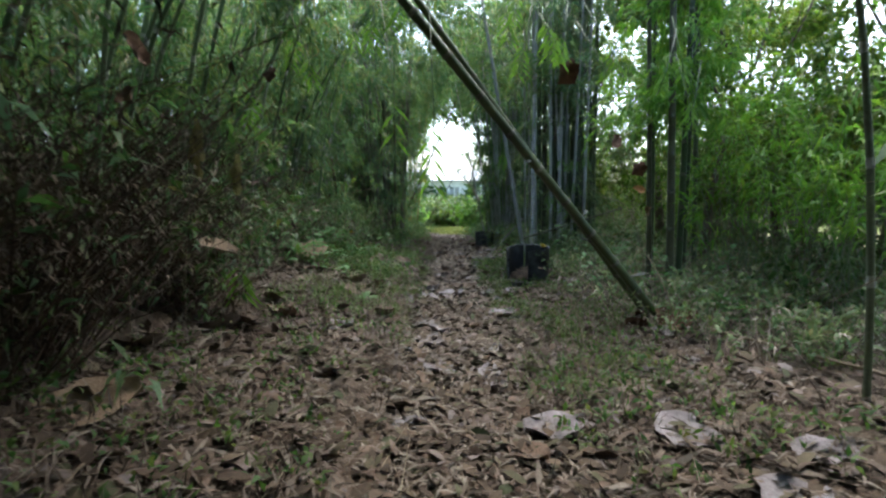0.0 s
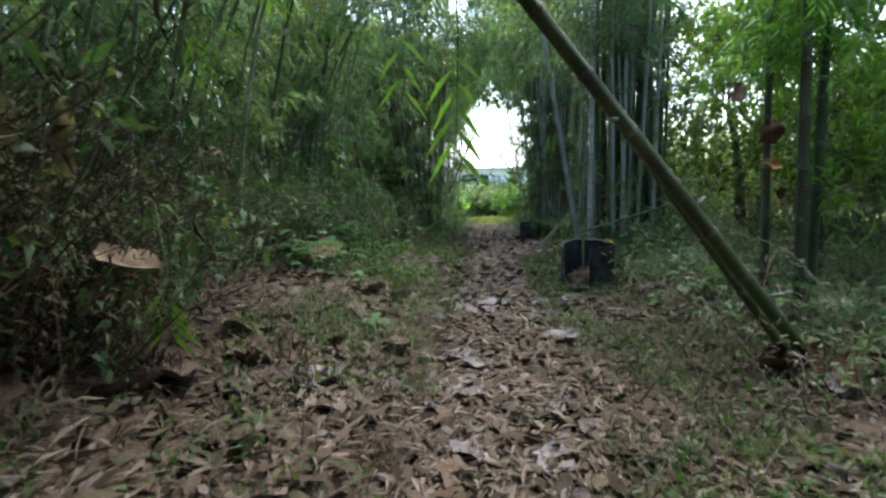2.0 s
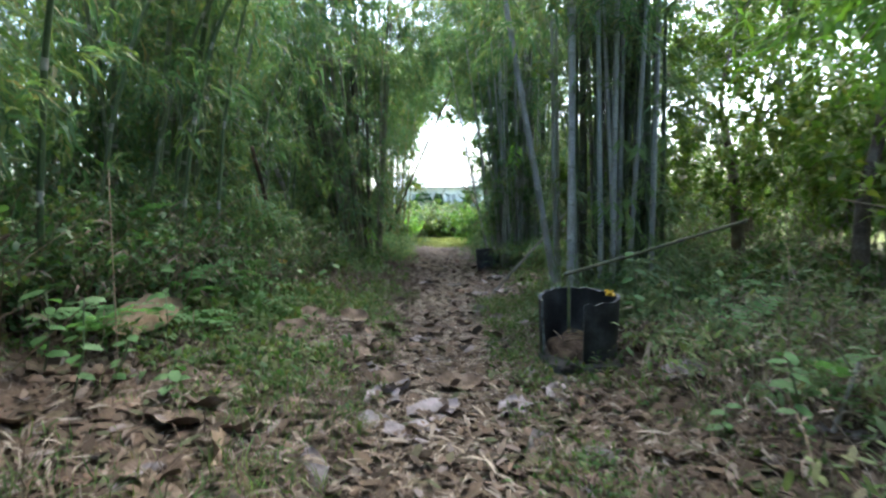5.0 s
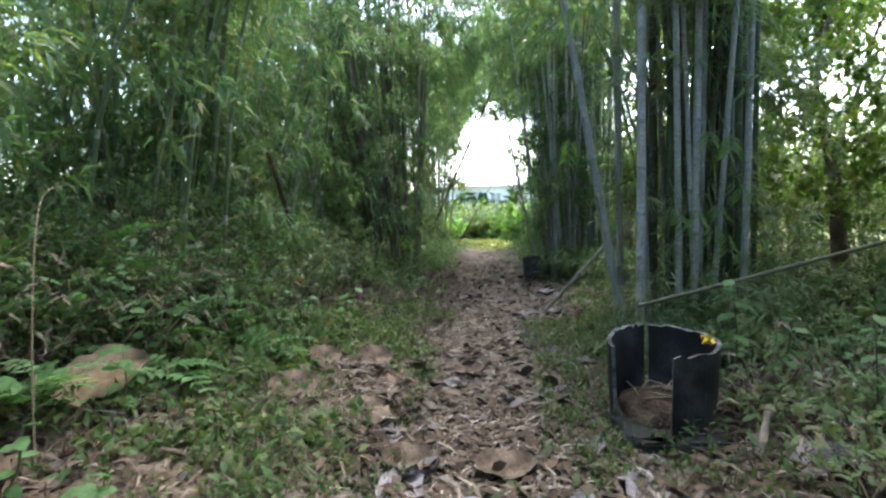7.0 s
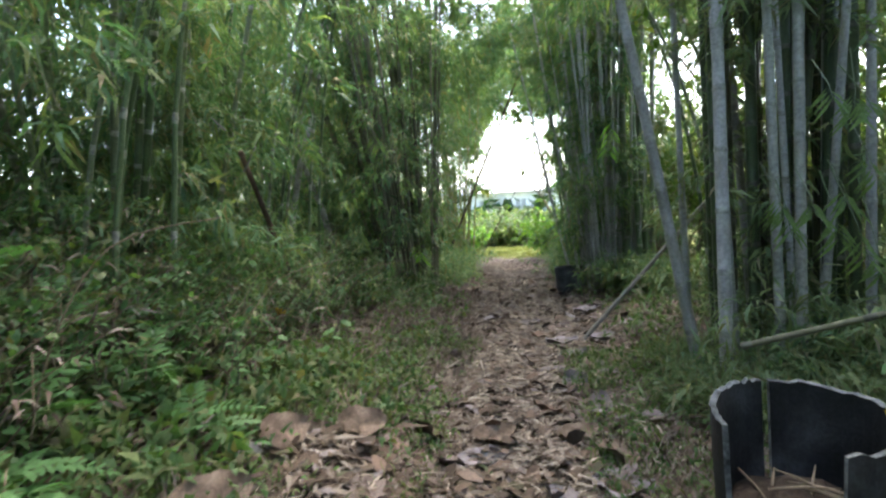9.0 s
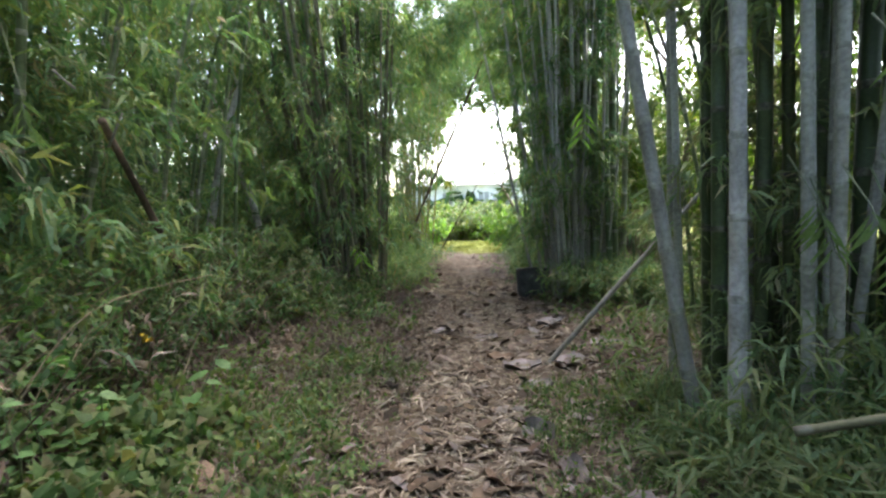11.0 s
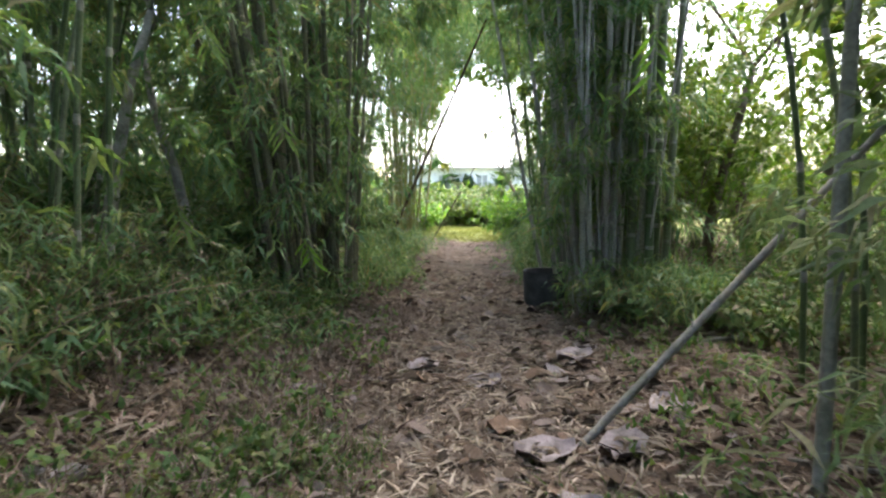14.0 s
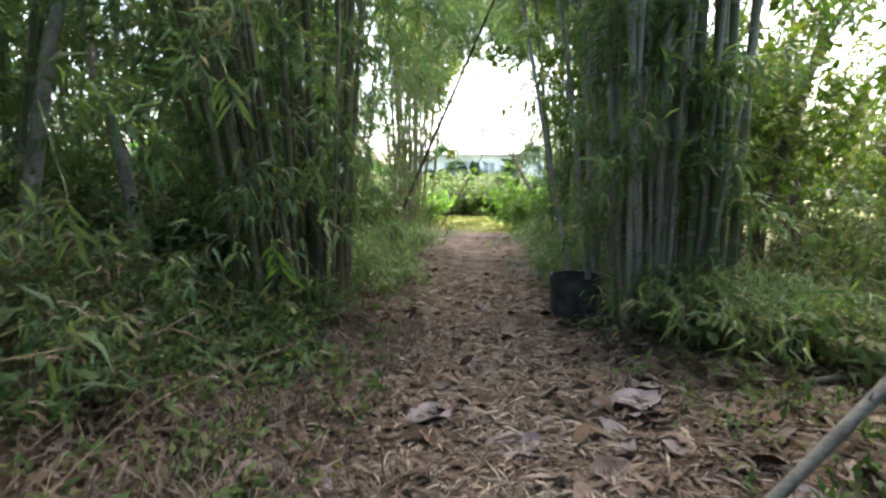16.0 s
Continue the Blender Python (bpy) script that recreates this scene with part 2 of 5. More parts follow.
def hills(x, y):
    """Uneven relief of a few sizes."""
    return (np.sin(x * 1.7 + y * 0.6) * np.sin(y * 1.3 - x * 0.4) * 0.5 + np.sin(x * 4.1 - y * 2.3 + 1) * np.sin(y * 3.7 + x * 1.9) * 0.3
            + np.sin(x * 9.7 + y * 5.1) * np.sin(y * 8.3 - x * 6.2) * 0.2)


def height(x, y):
    """The ground: a trodden path, a low bank beside it, gentler ground on the other side, a fall towards the clearing."""
    x, y = np.asarray(x, float), np.asarray(y, float)
    mid = 0.35 + 0.1 * np.sin(y * 0.35)
    near = 1 - smooth(8.0, 13.0, y)
    d = mid - x
    ragged = d + 0.07 * np.sin(y * 2.9) + 0.05 * np.sin(y * 7.1 + x * 2.0)
    bank = (smooth(0.45, 0.95, d) * 0.10 + smooth(0.52, 0.68, ragged) * 0.19 * near) + smooth(0.8, 3.0, d) * 0.28
    right = smooth(0.8, 2.1, -d) * 0.16
    rough = (0.012 + 0.05 * smooth(0.4, 1.0, np.abs(d))) * hills(x, y)
    far = smooth(17.0, 31.0, y)
    flat = smooth(28.0, 34.0, y)
    return (bank + right + rough) * (1 - flat) - 0.43 * far


def spread_axis(a, b, fine, far):
    """Coordinates that are fine between a and b and widen out to the horizon."""
    inner = np.arange(a, b, fine)
    steps = np.cumsum(fine * 1.22 ** np.arange(1, 60))
    steps = steps[steps < far]
    return np.concatenate([(a - steps)[::-1], inner, b + steps])


gx, gy = spread_axis(-3.5, 4.5, 0.06, 1500), spread_axis(0.0, 18.0, 0.09, 1500)
GX, GY = np.meshgrid(gx, gy)
gv = np.stack([GX, GY, height(GX, GY)], -1).reshape(-1, 3)
i, j = np.meshgrid(np.arange(len(gx) - 1), np.arange(len(gy) - 1))
c0 = (j * len(gx) + i).ravel()
gm = fast_mesh("ground", gv, np.stack([c0, c0 + 1, c0 + 1 + len(gx), c0 + len(gx)], 1), SOIL)
gm.polygons.foreach_set("use_smooth", [True] * len(gm.polygons))
# grass cover takes over in the clearing
n, l = SOIL.node_tree.nodes, SOIL.node_tree.links
pb = n["Principled BSDF"]
old = pb.inputs["Base Color"].links[0].from_socket
sep, tc = n.new("ShaderNodeSeparateXYZ"), n.new("ShaderNodeTexCoord")
l.new(tc.outputs["Object"], sep.inputs[0])
patch = n.new("ShaderNodeTexNoise")
patch.inputs["Scale"].default_value = 0.9
l.new(tc.outputs["Object"], patch.inputs["Vector"])
wob = n.new("ShaderNodeMath")
wob.operation = "MULTIPLY_ADD"
wob.inputs[1].default_value = 6.0
l.new(patch.outputs["Fac"], wob.inputs[0])
l.new(sep.outputs["Y"], wob.inputs[2])
edge = n.new("ShaderNodeMapRange")
edge.inputs["From Min"].default_value, edge.inputs["From Max"].default_value = 32.5, 34.5
l.new(wob.outputs[0], edge.inputs["Value"])
aside = n.new("ShaderNodeMath")
aside.operation = "ABSOLUTE"
l.new(sep.outputs["X"], aside.inputs[0])
verge = n.new("ShaderNodeMath")
verge.operation = "MULTIPLY_ADD"
verge.inputs[1].default_value = 2.5
l.new(patch.outputs["Fac"], verge.inputs[0])
l.new(aside.outputs[0], verge.inputs[2])
side_edge = n.new("ShaderNodeMapRange")
side_edge.inputs["From Min"].default_value, side_edge.inputs["From Max"].default_value = 4.6, 7.0
l.new(verge.outputs[0], side_edge.inputs["Value"])
side_edge.inputs["To Max"].default_value = 0.55
cover = n.new("ShaderNodeMath")
cover.operation = "MAXIMUM"
l.new(edge.outputs[0], cover.inputs[0])
l.new(side_edge.outputs[0], cover.inputs[1])
green = n.new("ShaderNodeMix")
green.data_type = "RGBA"
green.inputs["B"].default_value = (0.15, 0.18, 0.05, 1)
l.new(cover.outputs[0], green.inputs["Factor"])
l.new(old, green.inputs["A"])
l.new(green.outputs["Result"], pb.inputs["Base Color"])
ground = tagged(new("ground", gm), "brown leaf-strewn forest soil with a trodden footpath", "ground", kind="structure")


def on_ground(x, y, lift=0.0):
    return Vector((x, y, float(height(x, y)) + lift))


# ---- bamboo ----
def bowed(base, top, t, arch):
    """A place along a culm that rises straight at first and bends over by arch (0: straight, 1: strongly)."""
    knee = base + (top - base) * 0.5
    knee = knee + (Vector((base.x, base.y, base.z + (top.z - base.z) * 0.85)) - knee) * arch
    return base * (1 - t) ** 2 + knee * (2 * t * (1 - t)) + top * t ** 2


def culm_mesh(base, top, r, sag=0.0, step=0.36, sides=8, mats=(CULM_GREEN, NODE_RING), taper=0.45, arch=0.0):
    """A jointed culm from base to top, swollen at its nodes, bowed sideways by sag metres."""
    base, top = Vector(base), Vector(top)
    way = top - base
    bow = way.orthogonal().normalized() * sag
    count = max(3, int(way.length / step))
    pts, rad, slots = [], [], []
    for k in range(count):
        for s, swell in ((0.0, 1.0), (0.05, 1.14), (0.10, 0.98)):
            t = (k + s) / count
            pts.append(bowed(base, top, t, arch) + bow * math.sin(t * math.pi * 0.5) ** 2)
            rad.append(r * swell * (1 - taper * t))
            slots.append(1 if s < 0.07 else 0)
    soup = Soup()
    soup.tube(pts, rad, sides, slots)
    return soup.mesh("culm", *mats)


def bamboo_clump(label, culms, branches=160, low=2.6, high=7.5, reach=(0.7, 2.0), mats=(CULM_GREEN, NODE_RING), leaf=BAMBOO_LEAF,
                 per=8, leaves=8, length=0.20, width=0.028, sides=7, step=0.42, full=False, toward=None, arch=0.0):
    """culms: rows of base x, y, top x, y, z, radius. Leafy side branches grow from them between the heights low and high."""
    cx, cy = sum(c[0] for c in culms) / len(culms), sum(c[1] for c in culms) / len(culms)
    clump = tagged(new("bamboo_clump"), label, "bamboo", group="bamboo clumps")
    clump.location = on_ground(cx, cy)
    bpy.context.view_layer.update()
    off = clump.location
    ends = []
    for x, y, tx, ty, tz, r in culms:
        b = on_ground(x, y, -0.05) - off
        t = Vector((tx, ty, tz)) - off
        part("culm", culm_mesh(b, t, r, random.uniform(-0.12, 0.12), step * random.uniform(0.85, 1.2), sides, mats, arch=arch), clump)
        ends.append((b, t))
    if branches:
        pick = rng.integers(0, len(ends), branches)
        z = rng.uniform(low, high, branches)
        b = np.array([e[0] for e in ends])[pick]
        t = np.array([e[1] for e in ends])[pick]
        grid = np.linspace(0, 1, 40)
        start = np.empty((branches, 3))
        for k in range(branches):
            rise = 2 * grid * (1 - grid) * (0.5 + 0.35 * arch) + grid ** 2
            u = float(np.interp((z[k] - off.z - b[k, 2]) / (t[k, 2] - b[k, 2]), rise, grid))
            start[k] = bowed(Vector(b[k]), Vector(t[k]), u, arch)
        a = rng.uniform(0, 2 * np.pi, branches)
        way = np.stack([np.cos(a), np.sin(a), rng.uniform(-0.1, 0.6, branches)], 1)
        if toward is not None:
            way += np.array([*toward, 0.0])
        size = rng.uniform(*reach, branches)
        leafage(clump, start, unit(way), size, leaf, per, leaves, length, width, full)
    return clump


def leafage(thing, start, way, size, leaf, per, leaves, length, width, full=True, droop=0.45, twig=0.006, wood=DRY_TWIG, names=("branch", "leaves"), first=0.15):
    """Drooping side branches with fans of leaves along them, as two parts of the thing."""
    n = len(start)
    s = np.linspace(0, 1, 3)
    line = start[:, None] + way[:, None] * (size[:, None] * s)[..., None] + np.array([0, 0, -1.0]) * (droop * size[:, None] * s ** 2)[..., None]
    ring = np.array([[1, 0, 0], [-0.5, 0.6, 0.5], [-0.5, -0.6, 0.5]]) * twig
    v = (line[:, :, None] + ring[None, None] * np.linspace(1, 0.35, 3)[None, :, None, None]).reshape(-1, 3)
    q = np.array([[k * 3 + m, k * 3 + (m + 1) % 3, k * 3 + 3 + (m + 1) % 3, k * 3 + 3 + m] for k in range(2) for m in range(3)])
    part(names[0], fast_mesh(names[0], v, (np.arange(n)[:, None, None] * 9 + q).reshape(-1, 4), wood), thing)["kind"] = "stuff"
    u = rng.uniform(first, 1.0, (n, per))
    at = start[:, None] + way[:, None] * (size[:, None] * u)[..., None] + np.array([0, 0, -1.0]) * (droop * size[:, None] * u ** 2)[..., None]
    at = at.reshape(-1, 3) + rng.normal(0, 0.07, (n * per, 3))
    w = np.repeat(way, per, 0) + rng.normal(0, 0.4, (n * per, 3))
    ob = part(names[1], joined(names[1], [sprays(at, w, leaves, length, width, 0.55, 0.6, full)], leaf), thing)
    ob["kind"] = "stuff"


def ring_of(cx, cy, rx, ry, count, r, lean=0.5, tall=(6.5, 8.0), drift=(0, 0)):
    """Rows for a clump: culms scattered in an ellipse, leaning outward."""
    rows = []
    for _ in range(count):
        a, q = random.uniform(0, 2 * math.pi), math.sqrt(random.random())
        x, y = cx + rx * q * math.cos(a), cy + ry * q * math.sin(a)
        tz = random.uniform(*tall)
        rows.append((x, y, x + lean * q * math.cos(a) + drift[0] + random.gauss(0, 0.3), y + lean * q * math.sin(a) + drift[1] + random.gauss(0, 0.3), tz,
                     r * random.uniform(0.5, 1.25)))
    return rows


# the pale clump behind the broken barrel
main_rows = [(1.88, 11.0, 0.6, 10.8, 7.0, 0.047), (1.93, 10.62, 2.02, 11.0, 7.2, 0.050), (2.04, 10.72, 1.80, 11.0, 7.2, 0.034), (2.10, 12.03, 1.98, 12.0, 7.0, 0.033), (2.30, 10.62, 2.22, 10.8, 7.2, 0.036),
             (2.43, 10.62, 2.5, 10.8, 7.4, 0.039), (2.92, 10.7, 3.05, 10.9, 7.4, 0.036), (1.93, 11.38, 1.75, 11.6, 7.4, 0.028), (2.62, 11.0, 2.75, 11.1, 7.2, 0.032)]
bamboo_clump("weathered grey bamboo clump beside the footpath", main_rows + ring_of(2.6, 11.3, 0.45, 0.3, 4, 0.032, 0.3), 110, 3.4, 6.0,
             mats=(CULM_PALE, NODE_RING))
deep_rows = [(2.20, 11.42, 2.1, 11.5, 7.0, 0.056), (2.33, 11.55, 2.35, 11.7, 7.0, 0.060), (2.45, 11.38, 2.5, 11.5, 7.2, 0.055), (2.28, 11.78, 2.2, 11.9, 7.0, 0.05), (2.58, 11.6, 2.6, 11.7, 7.0, 0.056), (2.70, 11.25, 2.75, 11.3, 7.0, 0.05)]
bamboo_clump("dark green bamboo culms crowded behind the grey ones", deep_rows + ring_of(2.9, 11.5, 0.5, 0.45, 20, 0.048, 0.4), 130, 0.4, 5.5, reach=(0.4, 1.2), mats=(CULM_DEEP, NODE_DARK), leaf=PALE_SHOOT)
bamboo_clump("leafy bamboo clump in the thicket", ring_of(-3.9, 18.6, 0.6, 0.8, 12, 0.034, 1.2), 280, 1.6, 6.6, reach=(0.8, 2.2), sides=6, step=0.6)
bamboo_clump("leafy bamboo clump in the thicket", ring_of(-4.4, 14.6, 0.6, 0.8, 12, 0.034, 1.2), 280, 1.6, 6.2, reach=(0.8, 2.2), sides=6, step=0.6)
# two or three culms where the walk begins
bamboo_clump("few dark green bamboo culms among shrubs", [(2.89, 6.7, 2.8, 6.8, 6.5, 0.048), (3.0, 6.75, 3.1, 6.9, 6.8, 0.04), (2.75, 6.95, 2.6, 7.0, 6.6, 0.034), (3.25, 7.2, 3.35, 7.3, 6.6, 0.04), (3.6, 7.6, 3.5, 7.8, 6.6, 0.036), (2.95, 7.4, 2.9, 7.5, 6.6, 0.03)],
             100, 2.2, 5.5, reach=(0.4, 1.1), leaf=YOUNG_LEAF, mats=(CULM_DEEP, NODE_DARK))
# added unseen clumps that close where the walk comes from and shade its ground
for bx, by in ((-1.8, -1.2), (2.4, -0.6), (3.6, 1.2), (1.2, -3.2), (-0.6, -3.6), (5.2, -1.0)):
    bamboo_clump("unseen bamboo clump added to shade where the walk begins", ring_of(bx, by, 0.5, 0.6, 10, 0.036, 1.8), 300, 0.8, 6.4, reach=(0.8, 2.4), sides=5, step=0.9, per=6, leaves=6, length=0.3, width=0.055)
# the clump past the leaning stick
r2 = ring_of(1.95, 16.4, 0.42, 0.8, 28, 0.034, 0.4) + ring_of(2.0, 15.75, 0.42, 0.3, 14, 0.034, 0.3)
bamboo_clump("tall grey bamboo clump beside a black pot", r2, 250, 1.0, 7.0, reach=(0.3, 1.2), mats=(CULM_PALE, NODE_RING))
bamboo_clump("tall dark green bamboo culms at the path", [(2.3, 15.7, 2.25, 15.8, 7.5, 0.058), (2.48, 15.6, 2.4, 15.8, 7.5, 0.055), (2.58, 15.75, 2.6, 15.9, 7.5, 0.062), (2.72, 15.8, 2.85, 15.9, 7.5, 0.05)]
             + ring_of(2.55, 16.1, 0.35, 0.4, 8, 0.045, 0.3), 60, 3.4, 7.0)
bamboo_clump("bamboo clump edging the clearing", ring_of(2.7, 22.0, 0.8, 2.2, 26, 0.04, 0.5), 260, 1.0, 8.0)
bamboo_clump("bamboo clump at the edge of the clearing", ring_of(3.6, 28.0, 0.9, 2.0, 22, 0.04, 0.5), 260, 1.0, 8.5)
# the other side of the path
bamboo_clump("dense dark bamboo clump with many thin culms", ring_of(-1.55, 15.7, 0.5, 0.7, 40, 0.036, 1.0, drift=(-0.7, 0.2)), 230, 1.0, 6.0, reach=(0.5, 1.5), mats=(CULM_DARK, NODE_DARK))
bamboo_clump("thin yellowing bamboo culms at the clearing", ring_of(-1.9, 26.5, 0.5, 2.4, 44, 0.030, 0.4, (5.5, 7.5)), 150, 2.6, 7.5, mats=(CULM_YELLOW, NODE_RING))
bamboo_clump("bamboo clump with arching leafy culms", ring_of(-3.0, 20.5, 0.6, 1.2, 22, 0.034, 1.0, drift=(0.3, 0)), 290, 0.8, 7.0)
bamboo_clump("leafy bamboo clump in the thicket", ring_of(-3.6, 11.5, 0.6, 0.8, 22, 0.036, 1.2, drift=(0.6, -0.2)), 380, 0.8, 5.2, reach=(0.7, 2.2))
bamboo_clump("leafy bamboo clump in the thicket", ring_of(-3.8, 7.2, 0.7, 0.8, 20, 0.036, 1.2, drift=(0.7, 0)), 350, 0.9, 4.8, reach=(0.7, 2.2))
bamboo_clump("leafy bamboo clump in the thicket", ring_of(-3.4, 3.4, 0.7, 0.8, 18, 0.036, 1.0, drift=(0.4, 0)), 330, 0.6, 4.2, reach=(0.7, 2.0))
for bx, by in ((-5.6, 3.5), (-5.8, 8.0), (-5.9, 12.5), (-5.6, 17.5), (-5.0, 22.5), (-5.2, 28.0), (-9.0, 6.0), (-9.0, 12.0), (-9.0, 18.5), (-9.0, 26.0), (-3.0, -2.5), (3.2, -2.0), (0.5, -5.5)):
    bamboo_clump("bamboo clump deep in the thicket", ring_of(bx, by, 0.7, 0.9, 9, 0.036, 1.6), 270, 0.2, 7.0, reach=(0.8, 2.4), sides=5, step=0.9, per=6, leaves=6, length=0.32, width=0.06)


# ---- overhead canopy: culms that bow over the path, the nearest added for shade ----
# arches before y 6 sit above the view, added to darken the near ground
for by, side, top, lo in ((-2.2, -1, 5.0, 3.2), (-1.6, 1, 5.0, 3.2), (-0.4, -1, 5.0, 3.2), (0.2, 1, 5.0, 3.2), (2.4, -1, 5.0, 3.4), (3.3, 1, 5.2, 3.6), (5.6, -1, 5.2, 3.6), (0.8, -1, 5.0, 3.4), (1.5, 1, 5.0, 3.4), (4.2, -1, 5.2, 3.6), (7.5, -1, 5.2, 3.4), (10.0, -1, 5.6, 3.6), (13.0, -1, 6.0, 4.0), (17.5, -1, 6.6, 4.6), (22.5, -1, 7.4, 5.4), (26.5, -1, 8.2, 6.2), (31.0, -1, 8.8, 6.6),
                          (13.0, 1, 6.0, 4.0), (18.0, 1, 6.8, 4.8), (23.0, 1, 7.6, 5.6), (28.0, 1, 8.6, 6.4), (32.0, 1, 9.0, 6.6)):
    rows = []
    for _ in range(5):
        x, y = side * random.uniform(2.4, 3.4) + 0.3, by + random.uniform(-0.6, 0.6)
        rows.append((x, y, 0.3 - side * random.uniform(-0.4, 1.0), by + random.uniform(-1.2, 1.2), top * random.uniform(0.95, 1.15), 0.022))
    bamboo_clump("slender bamboo arching over the footpath, nearest rows added as shade", rows, 150 if by > 14 or by < 5 else 85, lo, top * 1.05, reach=(0.6, 1.7), per=6, sides=6, step=0.55, length=0.2 if by < 20 else 0.26, width=0.03 if by < 20 else 0.042, arch=0.9)


# ---- trees and shrubs ----
def limb(soup, p, way, length, r, depth, tips, bend=0.35):
    """A crooked tapering limb that forks into thinner ones."""
    pts, rad = [p], [r]
    for k in range(4):
        way = (way + Vector((random.gauss(0, bend), random.gauss(0, bend), random.gauss(0.08, bend * 0.6))) * 0.4).normalized()
        p = p + way * length / 4
        pts.append(p)
        rad.append(r * (1 - 0.13 * (k + 1)))
        if depth <= 1:
            tips.append((p, way))
    soup.tube(pts, rad, 8 if r > 0.04 else 5)
    if depth > 0:
        for _ in range(2 if depth > 2 else 3):
            a = random.uniform(0, 2 * math.pi)
            limb(soup, p, (way + Vector((math.cos(a), math.sin(a), random.uniform(0.0, 0.6))) * 0.75).normalized(), length * random.uniform(0.6, 0.85), rad[-1] * 0.68, depth - 1, tips, bend)


def tree(x, y, r, tall, label, lean=(0, 0), leaf=TREE_LEAF, bark=BARK, fans=8, per=6, size=0.15, broad=0.085, depth=4):
    soup, tips = Soup(), []
    base = on_ground(x, y, -0.08)
    limb(soup, Vector((0, 0, 0)), Vector((*lean, 1)).normalized(), tall * 0.42, r, depth, tips, 0.25)
    ob = tagged(new("tree"), label, "tree", group="trees beside the path")
    ob.location = base
    part("trunk", soup.mesh("trunk", bark), ob)
    at = np.repeat(np.array([t[0] for t in tips]), fans, 0)
    at = at + rng.normal(0, 0.22, at.shape)
    w = np.repeat(np.array([t[1] for t in tips]), fans, 0)
    crown = part("crown", joined("crown", [sprays(at, w, per, size, broad, 0.4, 0.8, False)], leaf), ob)
    crown["kind"] = "stuff"
    return ob


FORK = "grey-barked tree with crooked forking limbs and sparse leaves"
for x, y, r, tall, lean in ((5.9, 20.0, 0.17, 7.0, (-0.03, 0)), (4.62, 19.0, 0.11, 8.5, (-0.05, 0)), (5.65, 13.5, 0.13, 7.0, (-0.12, 0)), (5.0, 10.2, 0.10, 7.0, (0.15, 0)), (6.4, 8.0, 0.09, 6.5, (0.1, 0.1)), (9.4, 9.4, 0.13, 7.5, (0, 0)), (10.2, 18.2, 0.14, 8.0, (0, 0)), (9.0, 13.2, 0.13, 8.0, (0.1, 0)),
                            (7.4, 16.5, 0.14, 7.0, (0.1, 0)), (6.9, 10.8, 0.12, 7.0, (-0.1, 0)), (8.5, 21.5, 0.15, 7.5, (-0.2, 0)), (7.8, 7.0, 0.12, 6.5, (0.05, 0.1)), (5.2, 24.5, 0.12, 8, (0, 0)),
                            (3.9, 13.9, 0.06, 6.5, (0.1, 0)), (10.5, 14.0, 0.14, 7.0, (0, 0)), (10.8, 24.0, 0.15, 8.0, (0, 0)), (9.6, 4.0, 0.12, 6.0, (0, 0))):
    tree(x, y, r, tall, FORK, lean, fans=7 if x < 7 else 6)
tree(-2.5, 15.0, 0.075, 7.5, "slender pale-barked tree leaning in the bamboo", (-0.28, 0.12), SHRUB_LEAF, PALE_BARK)
tree(-3.6, 14.6, 0.08, 7.5, "slender pale-barked tree leaning in the bamboo", (0.18, 0.1), SHRUB_LEAF, PALE_BARK)
tree(3.1, 34.0, 0.14, 8.5, "leafy tree overhanging the edge of the clearing", (-0.22, 0), TREE_LEAF, BARK, 6, 6, 0.2, 0.12)
tree(3.2, 26.5, 0.09, 6.6, "leafy tree overhanging the edge of the clearing", (-0.1, 0), TREE_LEAF, BARK, 2, 4, 0.22, 0.14, 4)
tree(-4.2, 36.0, 0.14, 9.0, "leafy tree overhanging the edge of the clearing", (0.1, 0), TREE_LEAF, BARK, 9, 6, 0.2, 0.12)


def shrub(x, y, wide, tall, stems, label, leaf=SHRUB_LEAF, per=7, leaves=5, length=0.10, width=0.045, wood=DRY_TWIG, full=False, droop=0.3, deep=None, first=0.15, splay=0.55):
    """A shrub of many thin stems that rise and spread from the ground, leafy along their length."""
    ob = tagged(new("shrub"), label, "shrub", group="undergrowth")
    ob.location = on_ground(x, y)
    a, q = rng.uniform(0, 2 * np.pi, stems), np.sqrt(rng.uniform(0, 1, stems))
    sx, sy = wide * q * np.cos(a), (deep or wide) * q * np.sin(a)
    start = np.stack([sx, sy, height(x + sx, y + sy) - ob.location.z - 0.03], 1)
    b = rng.uniform(0, 2 * np.pi, stems)
    way = unit(np.stack([np.cos(b) * splay, np.sin(b) * splay, rng.uniform(0.5, 1.2, stems)], 1))
    leafage(ob, start, way, rng.uniform(0.45, 1.0, stems) * tall * 1.15, leaf, per, leaves, length, width, full, droop, 0.006, wood, ("stem", "foliage"), first)
    return ob


